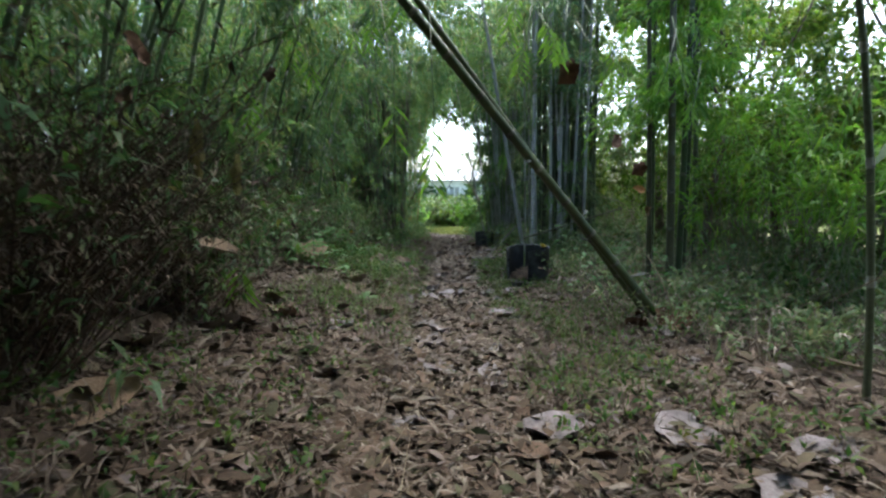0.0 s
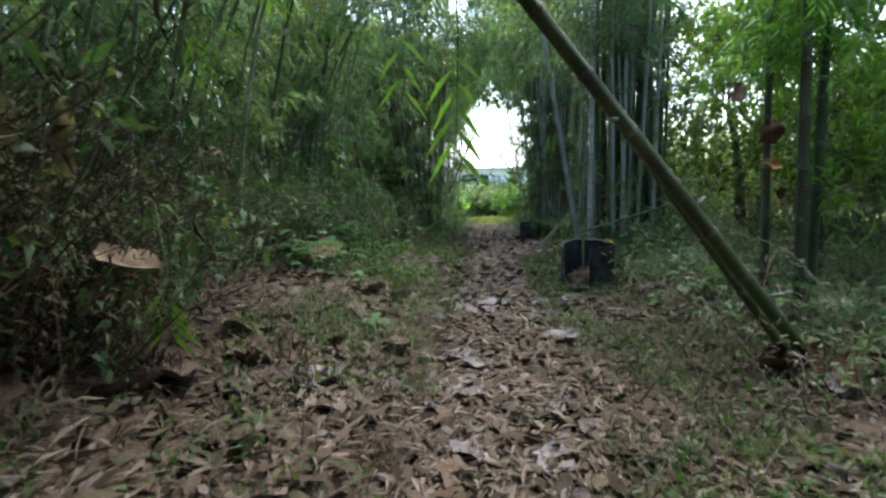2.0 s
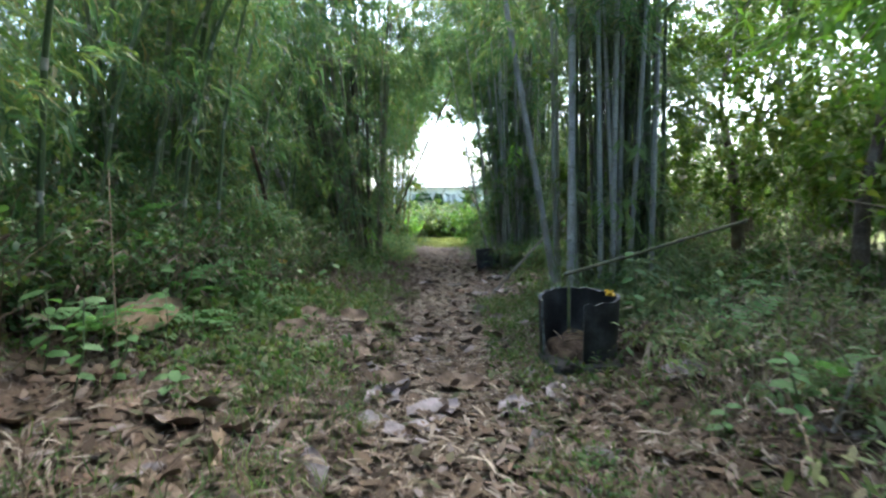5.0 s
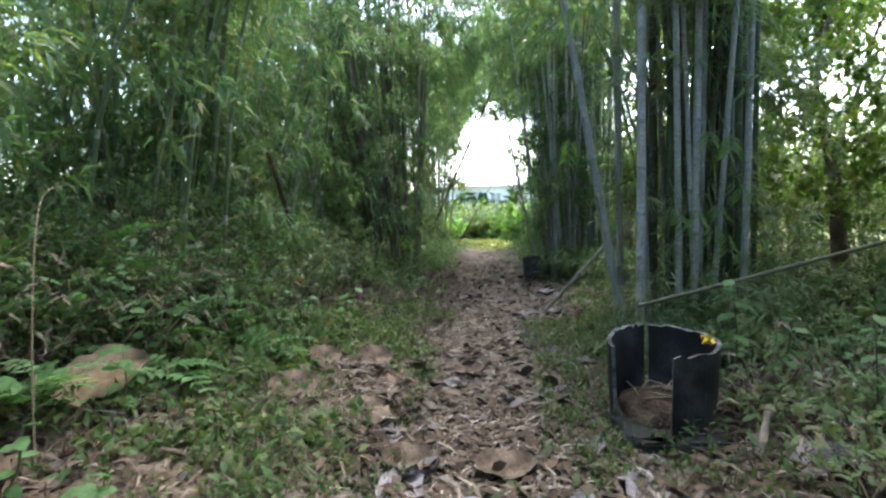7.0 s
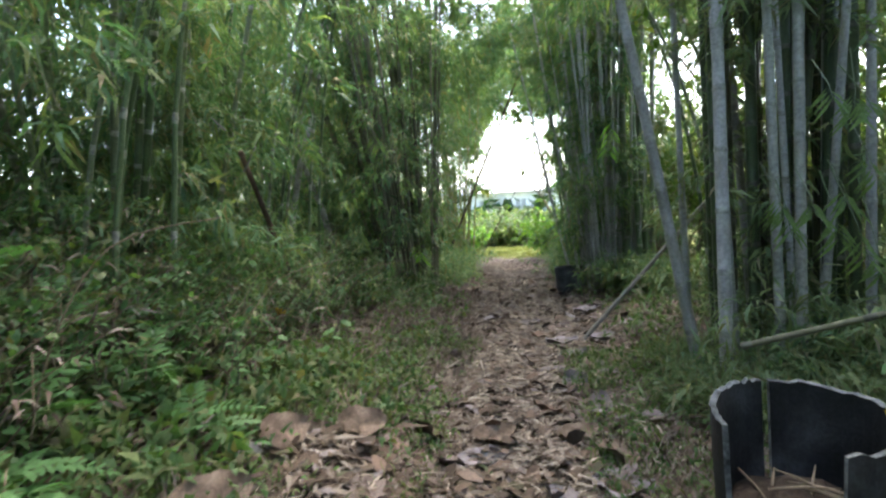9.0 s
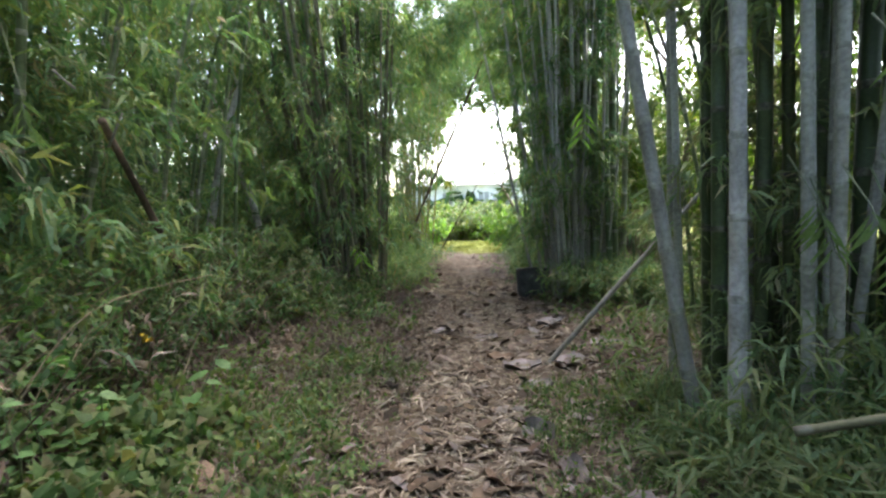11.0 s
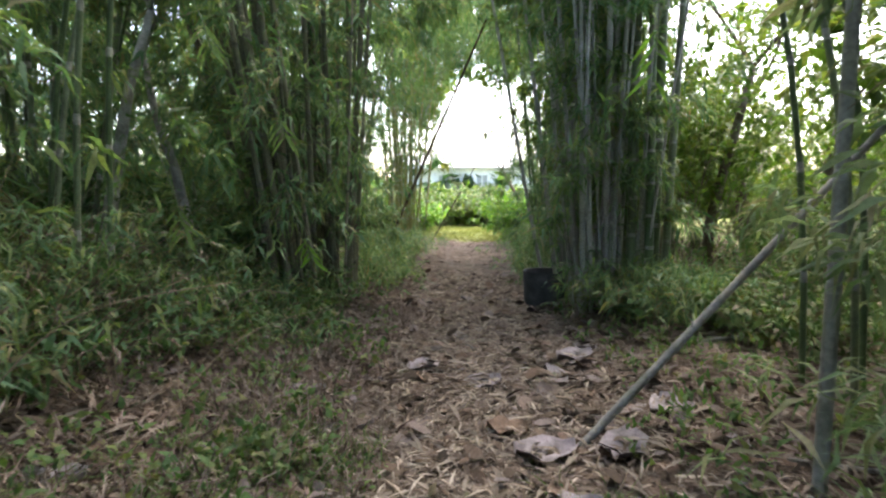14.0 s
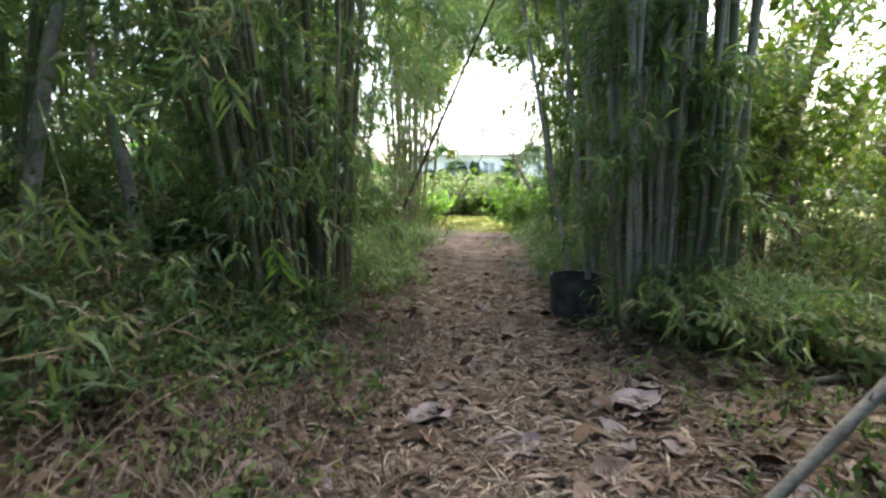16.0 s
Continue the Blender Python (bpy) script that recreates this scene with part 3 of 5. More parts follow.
DENSE = "dense dark green leafy shrub on the bank"
for x, y, w, t, n in ((-2.5, 5.6, 0.6, 1.2, 130), (-2.9, 6.9, 0.8, 1.6, 190), (-2.75, 8.4, 0.7, 1.5, 190), (-2.6, 9.7, 0.8, 1.5, 190), (-2.6, 11.2, 0.75, 1.25, 170), (-2.9, 12.6, 0.9, 1.5, 170),
                      (-2.5, 14.0, 0.7, 1.1, 130), (-3.3, 5.2, 0.8, 2.1, 150), (-3.6, 9.3, 0.9, 2.1, 170), (-3.5, 13.2, 0.9, 1.9, 150)):
    if y < 10.5:
        shrub(x, y, w, t, int(n * 1.15), DENSE, per=9, length=0.065, width=0.030, full=True)
    else:
        shrub(x, y, w, t, n // 2, DENSE, length=0.065, width=0.030, full=True)
        shrub(x, y, w, t * 1.1, int(n * 0.7), "drooping narrow-leaved bamboo shoots on the bank", BAMBOO_LEAF, 6, 6, 0.15, 0.02)
    shrub(x + 0.35, y, w, t * 0.95, n // 2, "dry brown stalks leaning on the bank", DRY_STRAW, 3, 3, 0.12, 0.014)
DRY = "tangled dry thicket of brown twigs with few leaves"
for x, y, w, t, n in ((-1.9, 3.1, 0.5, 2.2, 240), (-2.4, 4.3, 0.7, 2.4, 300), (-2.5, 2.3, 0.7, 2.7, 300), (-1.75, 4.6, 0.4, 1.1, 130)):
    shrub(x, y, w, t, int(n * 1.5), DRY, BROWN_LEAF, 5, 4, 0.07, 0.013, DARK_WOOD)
    shrub(x, y, w, t, n // 3, "straggling green shoots in the dry thicket", SHRUB_LEAF, 4, 4, 0.10, 0.03)
TANGLE = "straggling dark shrub tangled with dry stalks"
for x, y, w, t, n in ((-1.75, 13.9, 0.55, 0.9, 60), (-2.2, 12.9, 0.6, 1.0, 60), (-1.5, 14.8, 0.5, 0.9, 60), (-2.3, 11.8, 0.5, 0.9, 50), (-1.2, 14.2, 0.3, 0.5, 26)):
    shrub(x, y, w, t, n, TANGLE, SHRUB_LEAF, 6, 4, 0.08, 0.034, full=True, droop=0.5)
    shrub(x, y, w, t * 0.9, n, "dry brown stalks tangled on the bank", DRY_STRAW, 3, 3, 0.13, 0.014, droop=0.6, splay=0.9)
    shrub(x, y, w, t, n // 3, "drooping narrow-leaved bamboo shoots on the bank", BAMBOO_LEAF, 5, 5, 0.15, 0.018, droop=0.6)
LIGHT = "yellow-green leafy undergrowth beside the footpath"
for x, y, w, t, n in ((4.5, 5.8, 0.9, 1.1, 100), (3.9, 10.2, 0.7, 1.2, 100), (4.2, 12.2, 0.9, 1.1, 110), (3.6, 14.4, 0.7, 0.9, 90),
                      (4.3, 16.0, 0.9, 1.2, 110), (5.8, 8.4, 1.0, 1.5, 120), (6.2, 11.6, 1.1, 1.4, 120), (6.2, 15.2, 1.1, 1.5, 120), (4.6, 21.5, 1.0, 1.6, 120), (7.6, 19.0, 1.2, 1.6, 120), (6.8, 4.4, 1.1, 1.6, 110), (5.3, 17.4, 1.0, 1.9, 130), (6.5, 18.8, 1.1, 2.0, 130), (7.6, 21.5, 1.2, 2.2, 130), (5.0, 15.8, 0.8, 1.5, 100), (8.8, 17.0, 1.2, 2.2, 130)):
    shrub(x, y, w, t * 0.9, int(n * 0.75), LIGHT, HERB_LEAF, 6, 5, 0.11, 0.045, full=y < 14)
    shrub(x, y, w, t, n // 3, "bare dry stalks among the undergrowth", DRY_STRAW, 2, 2, 0.10, 0.02)
PALE = "pale straggling undergrowth with small dusty leaves"
for x, y, w, t, n in ((2.9, 4.9, 0.6, 0.7, 90), (2.6, 6.2, 0.6, 0.8, 110), (3.3, 6.0, 0.6, 0.9, 110), (3.4, 7.2, 0.7, 1.0, 120), (2.6, 7.6, 0.6, 0.8, 110), (3.2, 8.6, 0.7, 1.0, 130), (2.5, 9.0, 0.4, 0.6, 60), (3.9, 4.6, 0.7, 0.9, 100), (2.3, 5.5, 0.3, 0.45, 50), (3.8, 8.2, 0.6, 1.2, 100)):
    shrub(x, y, w, t, int(n * 0.36), PALE, PALE_SHOOT, 6, 4, 0.08, 0.026, full=True)
    shrub(x, y, w, t * 0.9, int(n * 0.9), "dry pale stalks among the undergrowth", PALE_STRAW, 2, 2, 0.09, 0.014, PALE_STRAW)
for x, y, w, t, n in ((2.0, 10.15, 0.3, 0.45, 60), (2.45, 10.15, 0.35, 0.6, 80), (2.9, 10.3, 0.35, 0.9, 90), (2.6, 10.9, 0.3, 1.8, 40), (2.95, 11.0, 0.35, 2.4, 45), (1.75, 10.6, 0.2, 0.4, 40)):
    shrub(x, y, w, t, n, "dusty pale bamboo shoots round the culm feet", PALE_SHOOT, 7, 5, 0.18, 0.02, CULM_GREEN, droop=0.6, full=True)
SKIRT = "low bamboo shoots with drooping leaves round the culms"
for x, y, w, t, n, dp in ((2.4, 15.3, 0.3, 1.45, 200, 0.3), (2.35, 16.3, 0.25, 1.2, 100, 0.5), (2.75, 15.2, 0.35, 1.2, 110, 0.35), (2.3, 10.5, 0.6, 0.5, 60, 0.25), (2.9, 10.6, 0.35, 1.2, 50, 0.3), (1.9, 18.6, 0.4, 1.3, 140, 1.3), (2.0, 22.0, 0.5, 1.5, 150, 3.0),
                          (-1.3, 17.5, 0.5, 1.0, 120, 1.4), (-1.4, 21.5, 0.5, 1.3, 150, 2.5), (-1.9, 14.9, 0.55, 0.9, 110, 0.5)):
    shrub(x, y, w, t * 1.15, int(n * 0.75), SKIRT, BAMBOO_LEAF, 7, 6, 0.19, 0.02, deep=dp, droop=0.65, splay=0.48, first=0.04)
SAPLING = "tall thin saplings with sunlit yellow-green leaves"
for x, y, w, t, n in ((3.9, 12.6, 0.4, 5.0, 24), (5.2, 19.6, 0.6, 4.0, 24), (6.1, 17.6, 0.6, 3.8, 24), (6.0, 6.2, 0.9, 4.6, 80), (7.2, 5.0, 1.0, 5.0, 90), (8.8, 9.4, 1.2, 5.4, 100), (9.6, 11.4, 1.2, 5.4, 100), (9.6, 15.4, 1.2, 5.6, 100), (11.4, 19.0, 1.4, 5.6, 100), (9.4, 22.5, 1.4, 5.4, 110), (7.6, 24.2, 1.2, 5.2, 100), (12.4, 23.5, 1.6, 6.0, 110), (3.5, 17.2, 0.4, 5.2, 36), (3.3, 18.6, 0.6, 5.2, 80), (3.5, 20.4, 0.7, 5.4, 80), (5.4, 9.4, 0.8, 4.6, 50), (6.0, 11.6, 0.9, 4.6, 80), (4.6, 13.6, 0.6, 4.2, 36),
                      (4.0, 18.6, 0.5, 4.6, 30), (4.2, 21.4, 0.9, 5.0, 100), (6.4, 21.6, 0.8, 3.6, 36), (6.6, 13.2, 0.9, 4.2, 50), (6.4, 8.0, 1.0, 4.6, 80), (7.4, 10.2, 1.0, 4.4, 80), (7.8, 15.6, 1.0, 3.6, 40),
                      (8.4, 18.6, 1.0, 3.4, 40), (4.6, 25.5, 1.0, 5.5, 110), (6.6, 26.0, 1.1, 5.0, 100), (8.6, 12.4, 1.1, 4.2, 80), (8.6, 6.6, 1.1, 4.4, 80), (4.2, 30.5, 0.9, 5.0, 120)):
    shrub(x, y, w, t * 1.12, int(n * 0.75), SAPLING, TREE_LEAF, 15, 5, 0.15, 0.07, BARK, droop=0.25, first=0.42, full=x < 5 and y < 12, splay=0.26)
BRIGHT = "young bamboo shoots with bright green leaves"
for x, y, w, t, n in ((3.7, 6.8, 0.4, 3.6, 30), (3.8, 5.4, 0.4, 3.2, 26)):
    shrub(x, y, w, t, n, BRIGHT, YOUNG_LEAF, 9, 6, 0.16, 0.026, CULM_GREEN, first=0.5, splay=0.2)
for x, y, w, t, n in ((-4.6, 7.0, 0.9, 2.6, 150), (-4.8, 10.2, 0.9, 2.6, 150), (-4.6, 13.4, 0.9, 2.4, 150), (-4.2, 16.2, 1.0, 2.2, 170), (-3.4, 18.2, 0.9, 1.8, 150), (-4.4, 20.0, 1.0, 2.4, 150), (-3.6, 23.0, 1.0, 2.0, 150), (-3.4, 26.5, 1.0, 1.8, 150), (-2.9, 15.8, 0.6, 1.3, 110), (-5.2, 25.0, 1.0, 2.4, 150), (-6.6, 15.0, 1.2, 2.4, 150), (-4.4, 30.0, 1.0, 2.4, 150)):
    shrub(x, y, w, t, n, "leafy shrub shaded by bamboo", SHRUB_LEAF, 8, 5, 0.15, 0.06)
for k in range(26):
    x = -9 + 0.72 * k + random.uniform(-0.3, 0.3)
    shrub(x, 40.5 + random.uniform(-1.5, 2.5), 1.2, random.uniform(2.2, 4.3), 85, "bright green bush across the clearing", (PALE_SHOOT, HERB_LEAF, TREE_LEAF, YOUNG_LEAF, PALE_SHOOT)[k % 5], 6, 6, 0.24, 0.13)
shrub(2.05, 28.5, 0.45, 2.9, 90, "yellow-green leafy bush at the clearing edge", YOUNG_LEAF, 7, 6, 0.2, 0.11, deep=1.2)
for x, y in ((3.2, 34.5), (3.7, 36.5), (-3.0, 35.0)):
    shrub(x, y, 0.8, 2.6, 120, "bright green bush across the clearing", YOUNG_LEAF, 6, 6, 0.22, 0.12)

# distant hedgerows close the view all round
k = 3200
a = rng.uniform(0, 2 * np.pi, k)
rad = rng.uniform(48, 62, k)
hx, hy = np.sin(a) * rad, 10 + np.cos(a) * rad
top = 2.6 + 1.6 * np.sin(a * 17) ** 2 + 1.2 * np.sin(a * 41 + 1) ** 2
hz = rng.uniform(0, 1, k) ** 0.7 * top - 0.3
hedge = new("woodland", joined("woodland", [sprays(np.stack([hx, hy, hz], 1), rng.normal(0, 1, (k, 3)), 9, 1.5, 1.0, 0.2, 1.0, False)], SHRUB_LEAF))
tagged(hedge, "distant green woodland edge round the clearing", "woodland", kind="stuff")


# ---- house across the clearing ----
def box(bm, x0, y0, z0, x1, y1, z1, bevel=0.0):
    m = Matrix.Translation(((x0 + x1) / 2, (y0 + y1) / 2, (z0 + z1) / 2)) @ Matrix.Diagonal((x1 - x0, y1 - y0, z1 - z0, 1))
    made = bmesh.ops.create_cube(bm, size=1, matrix=m)["verts"]
    if bevel:
        edges = list({e for v in made for e in v.link_edges})
        bmesh.ops.bevel(bm, geom=edges, offset=bevel, segments=2, affect="EDGES")


def box_mesh(name, mat, *dims, bevel=0.02):
    bm = bmesh.new()
    for d in dims:
        box(bm, *d, bevel=bevel)
    me = bpy.data.meshes.new(name)
    bm.to_mesh(me)
    bm.free()
    me.materials.append(mat)
    return me


house = tagged(new("house"), "low pale house with a shallow grey roof behind bushes", "house")
house.location = (-0.5, 60.0, -0.45)
part("wall", box_mesh("wall", PLASTER, (-6.5, 0, 0, -3.2, 0.2, 4.6), (-2.0, 0, 0, 0.6, 0.2, 4.6), (1.8, 0, 0, 6.5, 0.2, 4.6), (-3.2, 0, 0, -2.0, 0.2, 2.4), (0.6, 0, 0, 1.8, 0.2, 2.4), (-3.2, 0, 3.9, -2.0, 0.2, 4.6), (0.6, 0, 3.9, 1.8, 0.2, 4.6),
                              (-6.5, 0.2, 0, -6.3, 8, 4.6), (6.3, 0.2, 0, 6.5, 8, 4.6), (-6.3, 7.8, 0, 6.3, 8, 4.6)), house)
roof = Soup()
roof.v = [(-7.4, -0.5, 4.7), (7.4, -0.5, 4.7), (7.4, 4, 6.3), (-7.4, 4, 6.3), (-7.4, 9.2, 4.7), (7.4, 9.2, 4.7)] + [(-7.4, -0.5, 4.55), (7.4, -0.5, 4.55), (7.4, 4, 6.15), (-7.4, 4, 6.15), (-7.4, 9.2, 4.55), (7.4, 9.2, 4.55)]
roof.f = [(0, 1, 2, 3), (3, 2, 5, 4), (9, 8, 7, 6), (10, 11, 8, 9), (0, 6, 7, 1), (4, 5, 11, 10), (0, 3, 9, 6), (3, 4, 10, 9), (1, 7, 8, 2), (2, 8, 11, 5)]
roof.s = [0] * len(roof.f)
part("roof", roof.mesh("roof", ROOFING, smooth=False), house)
for wx in (-3.2, 0.6):
    w = part("window", box_mesh("window_frame", PLASTER, (wx, 0.04, 2.4, wx + 0.08, 0.16, 3.9), (wx + 1.12, 0.04, 2.4, wx + 1.2, 0.16, 3.9), (wx + 0.56, 0.04, 2.4, wx + 0.64, 0.16, 3.9), bevel=0.005), house)
    part("pane", box_mesh("pane", GLASS_DARK, (wx + 0.08, 0.09, 2.4, wx + 0.56, 0.11, 3.9), (wx + 0.64, 0.09, 2.4, wx + 1.12, 0.11, 3.9), bevel=0.002), w)


# ---- leaning poles and sticks ----
def pole(name, label, category, ends, r, mats, stubs=(), step=0.36, sides=12, sag=0.0, taper=0.15):
    """A lying or leaning culm between two ends, with cut branch stubs at some shares of its length."""
    base, top = Vector(ends[0]), Vector(ends[1])
    ob = tagged(new(name), label, category)
    ob.location = base
    part("culm", culm_mesh(Vector((0, 0, 0)), top - base, r, sag, step, sides, mats, taper), ob)
    for share, way, length in stubs:
        soup = Soup()
        p = (top - base) * share
        w = Vector(way).normalized()
        rr = r * 0.24
        soup.tube([p, p + w * (r + length * 0.4), p + w * (r + length) + Vector((0, 0, 0.01))], [rr * 1.3, rr, rr * 0.85], 7)
        part("branch_stub", soup.mesh("branch_stub", GREY_POLE), ob, "pale cut branch stub")
    return ob


pole("leaning_bamboo", "thick olive bamboo pole leaning across the footpath", "bamboo pole", ((2.56, 5.70, -0.05), (-1.13, 4.10, 3.95)), 0.042, (CULM_OLIVE, NODE_DARK),
     ((0.17, (1, -0.3, 0.2), 0.12), (0.30, (0.6, 0.1, 0.6), 0.05), (0.42, (-0.4, -0.6, -0.2), 0.06)))
pole("leaning_bamboo", "olive bamboo pole leaning beside a thicker one", "bamboo pole", ((2.46, 5.77, -0.05), (-0.81, 4.62, 3.95)), 0.032, (CULM_OLIVE, NODE_DARK),
     ((0.13, (0.9, -0.5, 0.1), 0.05), (0.255, (-0.9, -0.4, -0.1), 0.06), (0.36, (-0.7, -0.3, 0.3), 0.05)), step=0.42)
pole("leaning_stick", "weathered grey bamboo stick leaning over the path edge", "stick", ((1.12, 12.62, -0.03), (3.35, 13.08, 2.3)), 0.025, (GREY_POLE, GREY_POLE), ((0.3, (0, -0.3, 1), 0.03),), 0.4)
pole("fallen_stick", "dry brown stick lying across dead leaves", "stick", ((2.2, 14.15, 0.17), (3.6, 14.5, 0.2)), 0.022, (GREY_POLE, GREY_POLE), (), 0.5, 8, 0.03)
pole("fallen_stick", "cut yellowish cane resting against grey bamboo", "stick", ((1.62, 9.62, 0.70), (3.6, 9.0, 1.35)), 0.017, (CULM_DARK, NODE_DARK), (), 0.45, 8, 0.05)
pole("fallen_stick", "pale splintered bamboo stump beside the broken barrel", "stick", ((1.95, 8.45, -0.02), (2.10, 8.62, 0.42)), 0.034, (PALE_STRAW, PALE_STRAW), (), 0.2, 8, 0.02, 0.75)
pole("dead_branch", "dark dead branch leaning in the thicket", "branch", ((-2.13, 12.55, 0.3), (-2.10, 10.82, 2.6)), 0.034, (DARK_WOOD, DARK_WOOD), ((0.75, (0.5, -0.2, 0.6), 0.25), (0.9, (-0.4, -0.4, 0.5), 0.12)), 0.5, 9, 0.05, 0.35)
pole("dead_branch", "brown branch lying across green herbs", "branch", ((-2.6, 10.75, 0.66), (-1.2, 10.8, 0.50)), 0.030, (DRY_TWIG, DRY_TWIG), (), 0.5, 8, 0.04)
pole("fallen_stick", "thin dry cane lying on the bank", "stick", ((-2.9, 13.4, 0.36), (-0.85, 13.65, 0.27)), 0.011, (CULM_DARK, NODE_RING), (), 0.4, 7, 0.04)
pole("fallen_stick", "thin dry cane leaning across the bank", "stick", ((-1.95, 13.3, 0.38), (-1.2, 14.0, 0.75)), 0.008, (CULM_DARK, NODE_RING), (), 0.4, 7, 0.06)
pole("fallen_stick", "long dry stick on the leaf litter", "stick", ((2.55, 5.2, 0.22), (3.4, 3.5, 0.26)), 0.014, (DRY_TWIG, DRY_TWIG), (), 0.5, 7, 0.06)
pole("leaning_bamboo", "slim dark bamboo leaning across the clearing view", "bamboo pole", ((-2.25, 24.0, -0.2), (0.75, 23.0, 6.4)), 0.045, (DARK_WOOD, NODE_DARK), (), 0.45, 8, 0.1, 0.4)
pole("leaning_bamboo", "thin bare cane leaning at the clearing edge", "bamboo pole", ((-1.35, 29.0, -0.3), (0.75, 29.0, 3.3)), 0.028, (DARK_WOOD, NODE_DARK), (), 0.5, 7, 0.0, 0.5)
pole("leaning_bamboo", "slim grey bamboo arching over the footpath", "bamboo pole", ((1.55, 17.2, -0.1), (0.2, 17.0, 5.5)), 0.030, (CULM_PALE, NODE_RING), (), 0.4, 8, 0.25, 0.4)
pole("leaning_bamboo", "slim dark bamboo leaning out of the thicket", "bamboo pole", ((-2.0, 4.2, 0.2), (-0.75, 4.5, 2.7)), 0.013, (CULM_GREEN, NODE_DARK), (), 0.3, 8, 0.1, 0.5)


# ---- broken barrel and pot ----
def shell(a0, a1, r, thick, z0, z1, top=None, taper=0.0, jag=0.0, steps=26):
    """A standing curved wall from angle a0 to a1, in degrees, with a ragged upper edge and open ends."""
    soup = Soup()
    for k in range(steps + 1):
        a = radians(a0 + (a1 - a0) * k / steps)
        zt = (top(k / steps) if top else z1) + random.uniform(-jag, jag)
        for rr, z in ((r - taper, z0), (r, zt), (r - thick, zt - 0.004), (r - thick - taper, z0)):
            soup.v.append((rr * math.cos(a), rr * math.sin(a), z))
    for k in range(steps):
        for m in range(4):
            p, q = k * 4 + m, k * 4 + (m + 1) % 4
            soup.f.append((p, p + 4, q + 4, q))
            soup.s.append(1 if m == 1 else 0)
    soup.f += [(0, 1, 2, 3), (steps * 4 + 3, steps * 4 + 2, steps * 4 + 1, steps * 4)]
    soup.s += [1, 1]
    return soup.mesh("shell", RUBBER, RIM, smooth=False)


ROT = material("rotten leaf soil", [(0.018, 0.012, 0.009), (0.04, 0.028, 0.02), (0.075, 0.055, 0.042)], 0.95, 9.0, spread=0.4, bump=0.9, fine=45, dist=0.02)
barrel = tagged(new("broken_barrel"), "black broken barrel with cracked sides holding dry twigs", "barrel")
barrel.location = on_ground(1.60, 8.98, 0.02)
part("side_wall", shell(94, 190, 0.345, 0.026, 0.02, 0.58, lambda t: 0.60 - 0.06 * t, 0.02, 0.011), barrel)
part("side_wall", shell(-97, 88, 0.345, 0.026, 0.02, 0.58, lambda t: 0.545 + 0.05 * t, 0.02, 0.011), barrel)
slab = Soup()
for z in (-0.01, 0.055):
    for k in range(24):
        a = 2 * math.pi * k / 24
        rr = 0.34 + (0.10 if -2.6 < (a if a < math.pi else a - 2 * math.pi) < -0.7 else 0) + random.uniform(-0.008, 0.008)
        slab.v.append((rr * math.cos(a), rr * math.sin(a), z))
slab.f = [tuple(range(23, -1, -1)), tuple(range(24, 48))] + [(k, (k + 1) % 24, 24 + (k + 1) % 24, 24 + k) for k in range(24)]
slab.s = [0, 0] + [1] * 24
part("base", slab.mesh("base", RUBBER, RIM, smooth=False), barrel)
part("fragment", box_mesh("fragment", RUBBER, (-0.24, -0.44, 0.0, -0.02, -0.34, 0.055), bevel=0.012), barrel, "broken grey-blue rim fragment")
part("fragment", box_mesh("fragment", RUBBER, (0.0, -0.455, 0.0, 0.27, -0.33, 0.065), bevel=0.02), barrel, "broken black rim fragment")
fill = Soup()
for q, z in ((0.30, 0.05), (0.27, 0.13), (0.17, 0.19), (0.03, 0.21)):
    for k in range(16):
        a = 2 * math.pi * k / 16
        fill.v.append((0.02 + q * math.cos(a) * random.uniform(0.9, 1.05), 0.04 + q * math.sin(a) * random.uniform(0.9, 1.05), z + random.uniform(-0.015, 0.015)))
fill.f = [(j * 16 + k, j * 16 + (k + 1) % 16, j * 16 + 16 + (k + 1) % 16, j * 16 + 16 + k) for j in range(3) for k in range(16)] + [tuple(range(48, 64))]
fill.s = [0] * len(fill.f)
part("soil", fill.mesh("soil", ROT), barrel, "dark soil and rotten leaves")
for _ in range(11):
    a, b = random.uniform(0, 6.28), random.uniform(0, 6.28)
    q = random.uniform(0.02, 0.22)
    p = Vector((q * math.cos(a), 0.04 + q * math.sin(a), 0.235 - 1.6 * q * q))
    w = Vector((math.cos(b) * 0.13, math.sin(b) * 0.13, random.uniform(-0.02, 0.03)))
    soup = Soup()
    soup.tube([p - w, p + Vector((0, 0, 0.01)), p + w], [0.006, 0.006, 0.003], 5)
    part("twig", soup.mesh("twig", DRY_TWIG), barrel)

pot = tagged(new("black_pot"), "black round plastic tree pot beside the bamboo", "pot")
pot.location = on_ground(1.40, 16.48, -0.02)
part("side_wall", shell(0, 359.9, 0.295, 0.02, 0.0, 0.47, None, 0.025, 0.002, 40), pot)
soil = Soup()
soil.v = [(0.262 * math.cos(k / 24 * 2 * math.pi), 0.262 * math.sin(k / 24 * 2 * math.pi), 0.34 + random.uniform(-0.01, 0.01)) for k in range(24)] + [(0, 0, 0.37)]
soil.f, soil.s = [(k, (k + 1) % 24, 24) for k in range(24)], [0] * 24
pot.children[0].data.materials[0] = DUSTY_BLACK
part("soil", soil.mesh("soil", DARK_WOOD), pot, "dark potting soil")
far_pot = copy_thing(pot, pose(2.0, 35.0, -0.45))
far_pot["label"] = "black round plastic pot standing in the clearing"


